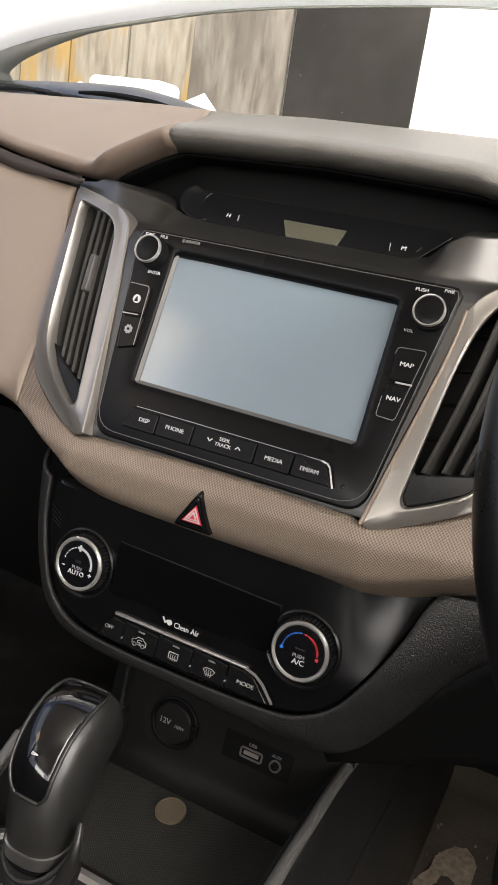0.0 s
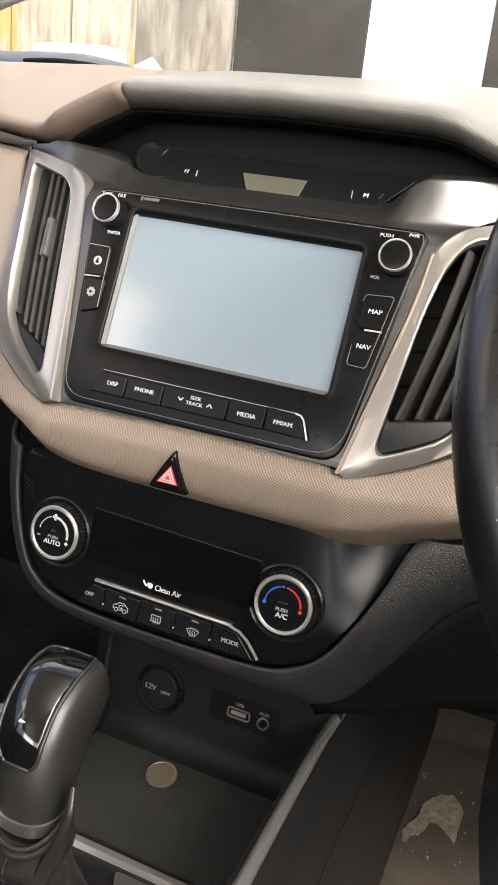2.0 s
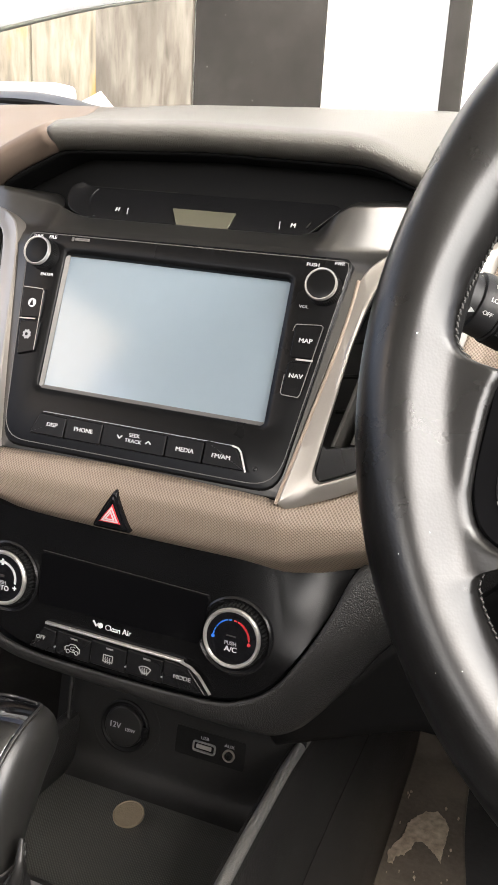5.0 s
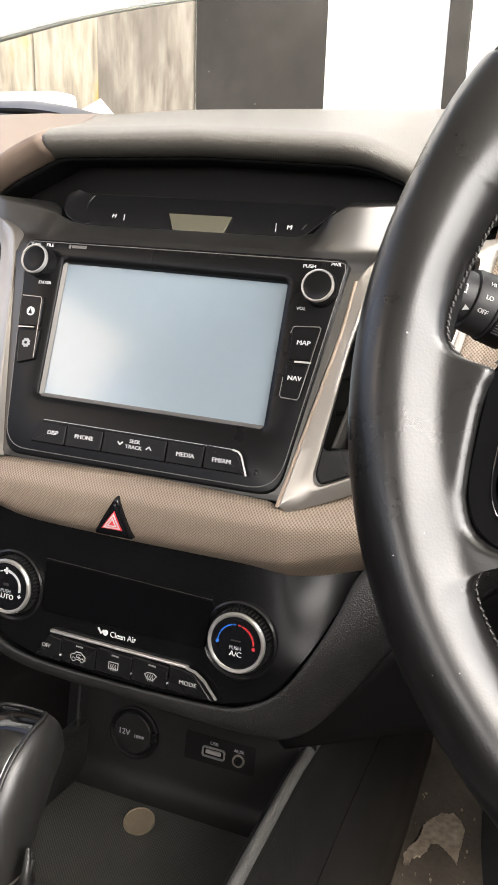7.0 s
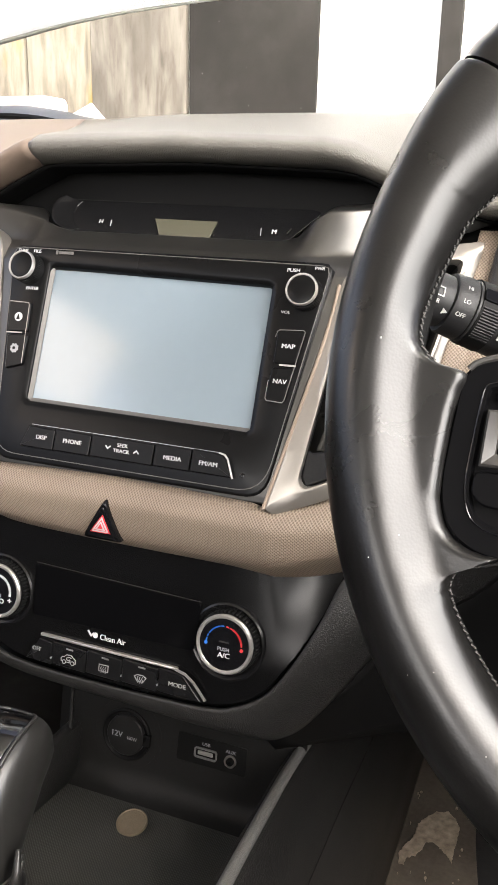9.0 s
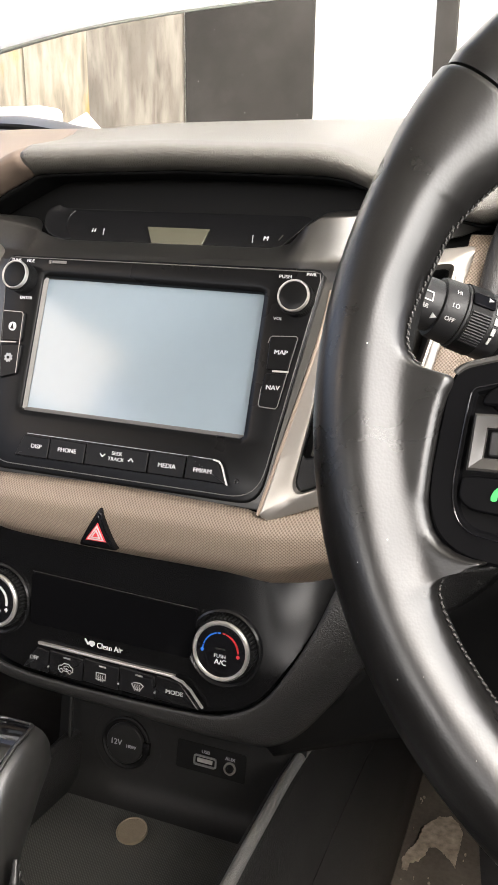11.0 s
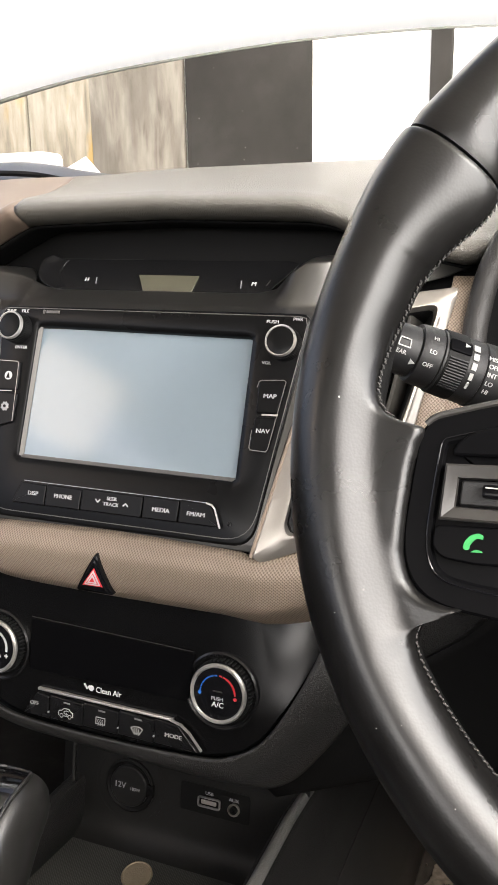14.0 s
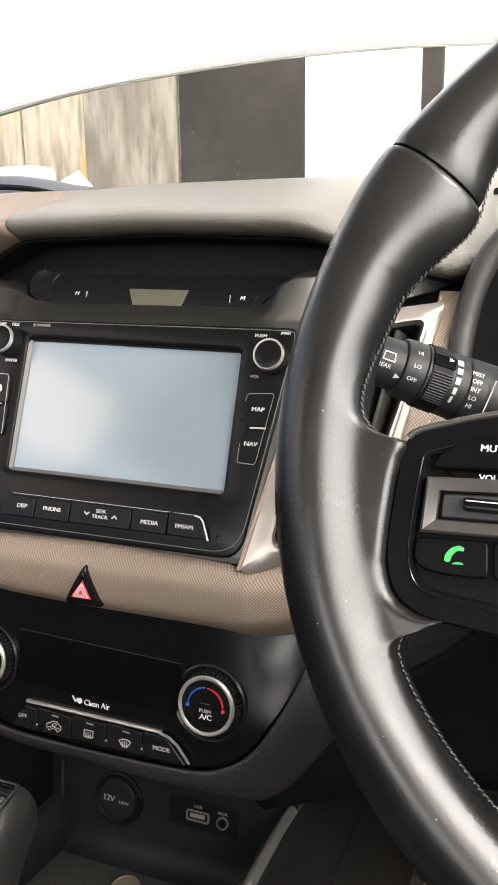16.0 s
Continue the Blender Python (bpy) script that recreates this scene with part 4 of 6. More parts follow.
    for k in range(9):
        part("ridge", box((0, -0.009 + 0.00225 * k, 0.0016), (0.0030, 0.0007, 0.0005), T), TOGGLE, tab, smooth=False)
    return v


vent(-1)
vent(1)
lip = [vent_frame(1)(x - 0.0008, z, 0.0006) for x, z in (V_OUT[0], V_OUT[11], (V_OUT[10][0] - 0.0004, V_OUT[10][1] - 0.004))]
part("trim_lip", tube(spline(lip, 16), 0.0011, 8), BEIGE, dash, "thin beige lip beside the air vent")

# ---- hazard switch ----
HZ = axes((0.0, -0.0642, 0.9095), (1, 0, 0), (0, 0.05, 0.9987))
hazard = thing("hazard_switch", "black triangular hazard switch with a red and white triangle", "switch", (0, -0.06, 0.90))
tri = resample(rounded([(-0.0172, -0.0127), (0.0100, -0.0125), (0.0008, 0.0158)], 0.0024, 6), 72)


def bowed(bm):
    """Bends a flat plate to the rounded nose of the trim strip."""
    bmesh.ops.triangulate(bm, faces=bm.faces[:])
    bmesh.ops.subdivide_edges(bm, edges=[e for e in bm.edges if e.calc_length() > 0.0022], cuts=3, use_grid_fill=True)
    for v in bm.verts:
        v.co.z -= trim_y(0.0, 0.9095 + v.co.y) + 0.0632 - 0.0014
    bm.transform(HZ)
    return bm


def shrunk(poly, d):
    c = Vector((-0.0022, -0.0030))
    return [tuple(c + (Vector(p) - c) * (1 - d / 0.0082)) for p in poly]


def plate(poly, top, depth, bevel, step=0.0):
    rings = [at(poly, top - depth), at(poly, top - bevel), at(shrunk(poly, bevel * 0.35), top - bevel * 0.3), at(shrunk(poly, bevel), top)]
    for k in range(1, 5):
        if step:
            rings.append(at(shrunk(poly, bevel + step * k), top))
    return loops(rings, cap_first=True)


part("rim", bowed(plate(tri, 0.0010, 0.006, 0.0008, 0.0012)), GLOSS, hazard)
part("button", bowed(plate(shrunk(tri, 0.0016), 0.0020, 0.003, 0.0009, 0.0012)), GLOSS, hazard)
for s, m, k in ((1.0, RED, 0), (0.84, WHITE, 1), (0.60, RED, 2), (0.50, WHITE, 3), (0.28, RED, 4)):
    t3 = [(-0.0014 + s * a, -0.0019 + s * b) for a, b in ((-0.0080, -0.0043), (0.0062, -0.0040), (0.0017, 0.0082))]
    part("triangle_mark", bowed(plate(t3, 0.0026 + 0.00015 * k, 0.0006, 0.00008)), m, hazard, smooth=False)

# ---- climate controls ----
part("display", slab(rounded([(-0.0570, -0.0049), (0.0590, -0.0049), (0.0622, 0.0262), (-0.0570, 0.0296)], 0.003, 4), AC, top=0.0016, depth=0.003, bevel=0.0006), PANEL, climate, "dark gloss display")
stroke([(-0.0560, 0.0304), (0.0615, 0.0269)], 0.0004, AC, FRAME, climate, up=0.0020, name="display_edge")
part("bar", slab([(-0.0486, -0.0172), (0.0500, -0.0184), (0.0500, -0.0168), (-0.0486, -0.0155)], AC, top=0.0034, depth=0.003, bevel=0.0005), RING, climate, "bright chrome bar")
stroke([(0.0495, -0.0176), (0.0560, -0.0192), (0.0620, -0.0232), (0.0703, -0.0324)], 0.0018, AC, RING, climate, up=0.0036, name="bar_end")
keys = [(-0.0615, -0.0402), (-0.0396, -0.0142), (-0.0136, 0.0118), (0.0124, 0.0372), (0.0378, 0.0600)]
ckeys = []
for x0, x1 in keys:
    bl = x0 + (0.002 if x0 < -0.06 else 0)
    br = x1 + (0.008 if x1 > 0.05 else 0)
    tl = x0 + (0.012 if x0 < -0.06 else 0)
    ckeys.append(keycap("key", [(bl, -0.0345), (br, -0.0352), (x1 - (0.006 if x1 > 0.05 else 0), -0.0205), (tl, -0.0190)], AC, climate, top=0.0026, r=0.001, mat=SATIN))
writing("OFF", 0.0037, AC, PRINT, ckeys[0], -0.0509, -0.0265, 0.0030, 1.05)
writing("MODE", 0.0038, AC, PRINT, ckeys[4], 0.0510, -0.0277, 0.0030, 1.1)
for x in (-0.0262, 0.0, 0.0262):
    part("key_lamp", slab([(x - 0.0025, -0.0226), (x + 0.0025, -0.0228), (x + 0.0025, -0.0218), (x - 0.0025, -0.0216)], AC, top=0.0030, depth=0.0005, bevel=0.0001), RAIL_M, climate)
for x in (-0.0399, 0.0121, 0.0375):
    part("key_dot", lathe([(0.0006, 0.002), (0.0006, 0.0031)], AC @ Matrix.Translation((x, -0.0305, 0)), 10), GREY, climate)
cx, cz = -0.0267, -0.0286
car = [(-0.0052, -0.0020), (-0.0054, 0.0002), (-0.0044, 0.0010), (-0.0030, 0.0012), (-0.0014, 0.0028), (0.0022, 0.0028), (0.0040, 0.0012), (0.0052, 0.0006), (0.0054, -0.0020), (0.0046, -0.0022)]
stroke([(cx + p[0], cz + p[1]) for p in car], 0.0005, AC, PRINT, ckeys[1], up=0.0030)
for wx in (-0.0031, 0.0031):
    stroke([(cx + wx + 0.0013 * math.cos(q * math.pi / 4), cz - 0.0022 + 0.0013 * math.sin(q * math.pi / 4)) for q in range(8)], 0.0004, AC, PRINT, ckeys[1], up=0.0030, closed=True)
stroke([(cx - 0.0015, cz - 0.0021), (cx + 0.0015, cz - 0.0021)], 0.0004, AC, PRINT, ckeys[1], up=0.0030)
stroke([(cx + 0.0022, cz + 0.0010), (cx + 0.0008, cz + 0.0015), (cx - 0.0012, cz + 0.0008), (cx - 0.0010, cz - 0.0006), (cx + 0.0014, cz - 0.0008)], 0.0004, AC, PRINT, ckeys[1], up=0.0031)
stroke([(cx + 0.0006, cz - 0.0001), (cx + 0.0016, cz - 0.0008), (cx + 0.0006, cz - 0.0014)], 0.0004, AC, PRINT, ckeys[1], up=0.0031)
f = 0.78
cx, cz = -0.0007, -0.0290
stroke([(cx - 0.0042 * f, cz - 0.0022 * f), (cx - 0.0042 * f, cz + 0.0032 * f), (cx + 0.0042 * f, cz + 0.0032 * f), (cx + 0.0042 * f, cz - 0.0022 * f)], 0.0005, AC, PRINT, ckeys[2], up=0.0030, closed=True)
for dx in (-0.002 * f, 0.0, 0.002 * f):
    stroke([(cx + dx, cz + 0.0016 * f), (cx + dx - 0.0004, cz), (cx + dx + 0.0004, cz - 0.0016 * f), (cx + dx, cz - 0.0034 * f)], 0.0004, AC, PRINT, ckeys[2], up=0.0031)
cx, cz = 0.0256, -0.0295
stroke([(cx - 0.0052 * f, cz + 0.0016 * f), (cx - 0.0025 * f, cz + 0.0032 * f), (cx + 0.0025 * f, cz + 0.0032 * f), (cx + 0.0052 * f, cz + 0.0016 * f), (cx + 0.0026 * f, cz - 0.0022 * f), (cx - 0.0026 * f, cz - 0.0022 * f)], 0.0005, AC, PRINT, ckeys[3], up=0.0030, closed=True)
for dx in (-0.002 * f, 0.0, 0.002 * f):
    stroke([(cx + dx, cz + 0.0018 * f), (cx + dx - 0.0004, cz + 0.0002), (cx + dx + 0.0004, cz - 0.0014 * f), (cx + dx, cz - 0.0034 * f)], 0.0004, AC, PRINT, ckeys[3], up=0.0031)
writing("Clean Air", 0.0052, AC, WHITE, climate, 0.0040, -0.0092, 0.0024, 0.92)
stroke([(-0.0138, -0.0068), (-0.0118, -0.0096), (-0.0100, -0.0078)], 0.0012, AC, WHITE, climate, up=0.0024, name="leaf_mark")
part("leaf_mark", lathe([(0.0018, 0.0016), (0.0018, 0.0023)], AC @ Matrix.Translation((-0.0088, -0.0090, 0)), 18), WHITE, climate)
KC = {}
for name, x, z in (("auto", -0.0813, 0.0077), ("ac", 0.0810, 0.0065)):
    part("knob_well", lathe([(0.0240, -0.004), (0.0240, 0.0006), (0.0228, 0.0014), (0.0212, 0.0004), (0.0205, -0.002)], AC @ Matrix.Translation((x - 0.001, z - 0.001, 0)), 56), SATIN, climate)
    M = AC @ Matrix.Translation((x, z, -0.0055))
    k = ring_knob("knob", M, 0.0184, 0.0125, climate, label="ridged temperature knob with silver ring" if name == "ac" else "ridged fan knob with silver ring")
    T = M @ Matrix.Translation((0, 0, 0.0138))
    KC[name] = (k, T)


def arc(T, a0, a1, r, n, w, mat, parent, skip=False):
    for i in range(n):
        if skip and i % 2:
            continue
        p = [(r * math.cos(radians(a0 + (a1 - a0) * (i + f) / n)), r * math.sin(radians(a0 + (a1 - a0) * (i + f) / n))) for f in (0.0, 0.5, 1.0)]
        stroke(p, w, T, mat, parent, up=0.0003, name="scale_mark")


k, T = KC["auto"]
writing("PUSH", 0.0033, T, GREY, k, 0.0, -0.0028, 0.0002, 1.0)
writing("AUTO", 0.0046, T, WHITE, k, 0.0, -0.0063, 0.0002, 1.0)
arc(T, 172, 100, 0.0108, 10, 0.0007, WHITE, k, True)
arc(T, 78, -8, 0.0108, 4, 0.0016, WHITE, k, False)
stroke([(-0.0016, 0.0108), (0.0016, 0.0108)], 0.0016, T, WHITE, k, up=0.0003)
stroke([(0, 0.0092), (0, 0.0124)], 0.0016, T, WHITE, k, up=0.0003)
stroke([(-0.0120, -0.0035), (-0.0100, -0.0035)], 0.0006, T, WHITE, k, up=0.0003)
stroke([(0.0095, -0.0048), (0.0120, -0.0048)], 0.0006, T, WHITE, k, up=0.0003)
stroke([(0.01075, -0.0060), (0.01075, -0.0036)], 0.0006, T, WHITE, k, up=0.0003)
part("key_lamp", slab([(-0.002, 0.0008), (0.002, 0.0008), (0.002, 0.0024), (-0.002, 0.0024)], T, top=0.0003, depth=0.0003, bevel=0.0001), LEVER, k)
k, T = KC["ac"]
writing("PUSH", 0.0032, T, GREY, k, 0.0, -0.0028, 0.0002, 1.0)
writing("A/C", 0.0045, T, WHITE, k, 0.0006, -0.0064, 0.0002, 1.05)
arc(T, 175, 95, 0.0112, 13, 0.0008, BLUE, k, True)
arc(T, 150, 112, 0.0112, 4, 0.0009, BLUE, k)
arc(T, 85, 5, 0.0112, 13, 0.0009, RED, k, True)
arc(T, 62, 12, 0.0112, 5, 0.0012, RED, k)
part("scale_mark", lathe([(0.0011, 0.0), (0.0011, 0.0004)], T @ Matrix.Translation((-0.0114, -0.0006, 0)), 14), BLUE, k)
part("scale_mark", lathe([(0.0011, 0.0), (0.0011, 0.0004)], T @ Matrix.Translation((0.0114, -0.0012, 0)), 14), RED, k)
part("key_lamp", slab([(-0.003, 0.0012), (0.003, 0.0012), (0.003, 0.0020), (-0.003, 0.0020)], T, top=0.0003, depth=0.0003, bevel=0.0001), LEVER, k)
for i in range(4):
    stroke([(-0.1175 + 0.0012 * i, az(0.878) - 0.0035 * i), (-0.1085 + 0.0012 * i, az(0.872) - 0.0032 * i)], 0.0008, AC, MATT, climate, up=-0.0006, name="sensor_slot")

# ---- centre console ----
console = thing("centre_console", "black centre console with an open tray and raised side rails", "console", (0, -0.1, 0.34))


def tray_z(y):
    return 0.6425 - 0.14 * y if y < 0.02 else interp(y, [(0.02, 0.6397), (0.032, 0.6425), (0.04, 0.652)])


# floor and back of the tray in one sweep, with a soft bend between them
TRAY = [(-0.128 + 0.0122 * k, tray_z(-0.128 + 0.0122 * k)) for k in range(11)]
for k in range(1, 11):
    q = k / 10
    TRAY.append(((1 - q) ** 2 * -0.006 + 2 * q * (1 - q) * 0.0195 + q * q * 0.0238, (1 - q) ** 2 * 0.6433 + 2 * q * (1 - q) * 0.6402 + q * q * 0.6640))
TRAY += [(0.0280, 0.6850), (0.0330, 0.7100), (0.0390, 0.7400), (0.0480, 0.7850)]
sheet(part("tray_liner", loops([[(-0.105 + 0.021 * i, y, z) for i in range(11)] for y, z in TRAY], closed=False, cap_last=False), TRAYM, console, "matt black tray with a bent back"), 0.004, -1.0)
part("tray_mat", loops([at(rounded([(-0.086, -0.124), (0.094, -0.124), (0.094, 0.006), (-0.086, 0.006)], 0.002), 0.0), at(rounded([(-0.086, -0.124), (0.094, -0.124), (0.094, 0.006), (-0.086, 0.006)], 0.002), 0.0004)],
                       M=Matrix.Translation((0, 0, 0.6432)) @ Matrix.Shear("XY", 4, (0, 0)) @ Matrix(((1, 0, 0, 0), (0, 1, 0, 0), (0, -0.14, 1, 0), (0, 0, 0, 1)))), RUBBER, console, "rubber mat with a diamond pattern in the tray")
part("tray_roof", box((0, 0.02, 0.779), (0.23, 0.12, 0.012), bevel=0.004), MATT, console)
part("tray_divider", tube([(-0.088, 0.026, 0.738), (-0.0885, 0.020, 0.70), (-0.088, 0.012, 0.650)], 0.0018, 8), KNEE, console)
RAIL = [(-0.42, 0.765), (-0.30, 0.758), (-0.20, 0.744), (-0.155, 0.735), (-0.09, 0.728), (-0.03, 0.720), (0.03, 0.711), (0.09, 0.70)]
RAIL_L = [(-0.42, 0.655), (-0.30, 0.662), (-0.20, 0.684), (-0.1563, 0.700), (-0.1315, 0.7147), (-0.0996, 0.734), (-0.088, 0.733), (-0.07, 0.712), (-0.03, 0.690), (0.09, 0.68)]
for side in (-1, 1):
    rail = RAIL if side > 0 else RAIL_L
    x = 0.1005 if side > 0 else -0.0915

    def rail_x(y, side=side, x=x):
        return x + (0.005 * min(1.6, max(0.0, -y / 0.13)) if side > 0 else 0.0)

    def profile(y, side=side, rail=rail, rail_x=rail_x):
        x, z = rail_x(y), interp(y, rail)
        o = side
        return [(x - o * 0.0075, y, tray_z(min(y, 0.03)) - 0.004 if y > -0.128 else z - 0.05), (x - o * 0.0075, y, z - 0.006), (x - o * 0.0060, y, z - 0.0018), (x - o * 0.002, y, z), (x + o * 0.003, y, z - 0.0008), (x + o * 0.007, y, z - 0.005),
                (x + o * 0.016, y, z - 0.05), (x + o * 0.024, y, z - 0.14), (x + o * 0.028, y, z - 0.26), (x + o * 0.030, y, 0.335)]
    ys = [-0.42 + 0.51 * k / 40 for k in range(41)]
    deep = ys + [0.09 + 0.05 * k for k in range(1, 11)]
    ob = part("side_wall", loops([profile(y) for y in deep], closed=False, cap_last=False), KNEE, console, "grained side wall with rounded rail")
    sheet(ob, 0.003)
    part("rail", tube([(rail_x(y) + side * 0.0005, y, interp(y, rail) - 0.0022) for y in ys if side > 0 or y < -0.09], 0.0042, 14), RAIL_M, console, "shiny grey grained rail")
seam_pts = []
for k in range(24):
    y = -0.30 + 0.022 * k
    z = interp(y, [(-0.30, 0.646), (-0.035, 0.6253), (0.137, 0.6134), (0.2, 0.609)])
    seam_pts.append((0.1169 + 0.005 * min(1.6, max(0.0, -y / 0.13)) + 0.008 * (interp(y, RAIL) - 0.05 - z) / 0.09, y, z))
part("side_seam", tube(seam_pts, 0.0004, 6), FRAME, console)
# gear panel with its bright frame
GP = axes((0, -0.1265, 0.6790), (-1, 0, 0), (0, -0.985, 0.17))
gp = [(-0.086, 0.0), (0.082, 0.0), (0.086, 0.22), (-0.090, 0.22)]
gpo = resample(rounded(gp, [0.016, 0.016, 0.02, 0.02], 6), 100)
gpo = gpo[::-1]
part("gear_frame", loops([at(gpo, -0.001), at(gpo, 0.0006), at(inset(gpo, 0.0012), 0.0022), at(inset(gpo, 0.0065), 0.0026), at(inset(gpo, 0.0085), -0.002)], cap_last=False, M=GP), RING, console, "satin silver gear panel frame")
part("gear_border", loops([at(inset(gpo, -0.0065), -0.010), at(inset(gpo, -0.0065), -0.0012), at(inset(gpo, -0.0055), -0.0004), at(inset(gpo, -0.0004), 0.0000), at(inset(gpo, -0.0004), -0.002)], cap_last=False, M=GP), LEVER, console, "satin grey border")
part("gear_base", loops([at(inset(gpo, -0.002), -0.03), at(inset(gpo, -0.002), -0.0012), at(inset(gpo, 0.004), -0.0008)], cap_last=False, M=GP), MATT, console)
part("gear_panel", loops([at(inset(gpo, 0.006), -0.006), at(inset(gpo, 0.006), -0.001)], M=GP), BOOT, console, "dark leather gear panel")

ind = [(-0.0215, 0.0150), (-0.0600, 0.0150), (-0.0640, 0.0240), (-0.0640, 0.0900), (-0.0300, 0.0900), (-0.0290, 0.0300)]
part("gear_indicator", slab(rounded(ind, 0.004, 4)[::-1], GP, top=0.0024, depth=0.004, bevel=0.0008), SILVER, console, "satin silver gear position plate")

# ---- sockets and coin ----
sock = thing("power_socket", "black twelve volt socket with a round flap", "socket", tuple(LOW @ Vector((-0.047, 0, 0))))
S = LOW @ Matrix.Translation((-0.0425, 0.0003, 0))
part("rim", lathe([(0.0215, -0.001), (0.0215, 0.0018), (0.020, 0.0026), (0.0185, 0.0014), (0.0178, 0.0005)], S, 48), MATT, sock)
part("surround", lathe([(0.0310, -0.001), (0.0310, 0.0001), (0.0300, 0.0003), (0.0285, 0.0001), (0.0280, -0.001)], S, 56), TRAYM, sock, "shallow raised ring")
part("flap", lathe([(0.0165, -0.001), (0.0165, 0.0030), (0.0155, 0.0040), (0.010, 0.0043)], S, 48), TRAYM, sock, "round socket flap")
part("tab", box((0.019, 0, 0.002), (0.006, 0.010, 0.004), S, 0.001), SATIN, sock)
writing("12V", 0.0066, S, GREY, sock, -0.0070, 0.0006, 0.0046, 1.0)
writing("180W", 0.0038, S, GREY, sock, 0.0065, -0.0008, 0.0046, 0.95)
ports = thing("media_ports", "black panel with a usb port and an aux socket", "socket panel", tuple(LOW @ Vector((0.03, 0, 0))))
part("plate", slab(rounded([(0.002, -0.008), (0.060, -0.008), (0.060, 0.015), (0.002, 0.015)], 0.002), LOW, top=0.0006, depth=0.002, bevel=0.0004), MATT, ports)
pc = (0.0270, 0.0030)
frame_o = resample(rounded([(pc[0] - 0.0095, pc[1] - 0.0042), (pc[0] + 0.0095, pc[1] - 0.0042), (pc[0] + 0.0095, pc[1] + 0.0042), (pc[0] - 0.0095, pc[1] + 0.0042)], 0.0022, 4), 48)
part("usb_frame", loops([at(frame_o, 0.0015), at(frame_o, 0.0030), at(inset(frame_o, 0.0011), 0.0030), at(inset(frame_o, 0.0012), 0.0016)], cap_last=False, M=LOW), RAIL_M, ports, "grey usb port outline")
part("usb_tongue", box((pc[0], pc[1] + 0.0004, 0.0026), (0.0125, 0.0030, 0.0012), LOW, 0.0003), RING, ports, "metal usb tongue")
part("aux_ring", lathe([(0.0048, 0.001), (0.0048, 0.0030), (0.0042, 0.0031), (0.0042, 0.001)], LOW @ Matrix.Translation((0.0475, 0.0022, 0)), 32), SILVER, ports)
part("aux_socket", lathe([(0.0030, 0.001), (0.0030, 0.0034), (0.0017, 0.0036), (0.0016, 0.0012)], LOW @ Matrix.Translation((0.0475, 0.0022, 0)), 24), MATT, ports, "dark aux socket")
writing("USB", 0.0036, LOW, GREY, ports, 0.0271, 0.0104, 0.0024, 1.1)
writing("AUX", 0.0036, LOW, GREY, ports, 0.0475, 0.0098, 0.0024, 1.1)
CO = axes((-0.0110, -0.0215, 0.6494), (0.99, 0.14, 0.02), (-0.14, 0.95, 0.16))
coin = part("coin", lathe([(0.0115, 0.0), (0.0118, 0.0004), (0.0118, 0.0020), (0.0115, 0.0024), (0.0108, 0.0024), (0.0105, 0.0020), (0.005, 0.0021)], CO, 56), BRASS)
tagged(coin, "worn pale brass coin lying in the console tray", "coin")

# ---- gear lever ----
lever = thing("gear_lever", "dark satin gear lever with a gloss black top", "gear lever", (-0.008, -0.195, 0.68))
gx = -0.009


def lever_ring(c, ax, w, d, p=2.6, n=36):
    """A rounded section round c, square to ax."""
    ax = Vector(ax).normalized()
    s = Vector((1, 0, 0))
    b = ax.cross(s).normalized()
    out = []
    for k in range(n):
        a = 2 * math.pi * k / n
        ca, sa = math.cos(a), math.sin(a)
        r = (abs(ca) ** p + abs(sa) ** p) ** (-1 / p)
        out.append(Vector(c) + s * (w * r * ca) + b * (d * r * sa))
    return out


SEC = [((-0.001, -0.1920, 0.7625), (0, 0.15, 1), 0.0158, 0.0166), ((-0.0015, -0.1905, 0.7695), (0, 0.2, 1), 0.0172, 0.0186),
       ((-0.004, -0.184, 0.779), (0, 0.4, 1), 0.0190, 0.0215), ((-0.006, -0.176, 0.790), (0, 0.6, 1), 0.0203, 0.0240), ((-0.007, -0.166, 0.802), (0, 0.85, 1), 0.0210, 0.0242),
       ((-0.007, -0.155, 0.810), (0, 1.2, 1), 0.0207, 0.0222), ((-0.007, -0.146, 0.8135), (0, 1.8, 1), 0.0190, 0.0188), ((-0.007, -0.139, 0.8150), (0, 2.5, 1), 0.0145, 0.0128)]
part("grip", loops([lever_ring(*s) for s in SEC], cap_first=True), LEVER, lever, "satin dark grey grip")


def cap_point(u, v):
    """The gloss inset on the upper rear face of the grip."""
    k = v * 60
    i = min(int(k), 59)
    f = k - i
    c = CAP_C[i].lerp(CAP_C[i + 1], f)
    h, bb = CAP_W[i].lerp(CAP_W[i + 1], f)
    s = 2 * u - 1
    n = Vector((0, -0.72, 0.69))
    return c + Vector((h * s, 0, 0)) + n * (bb * 2.4 * (1 - s * s) - 0.0008)


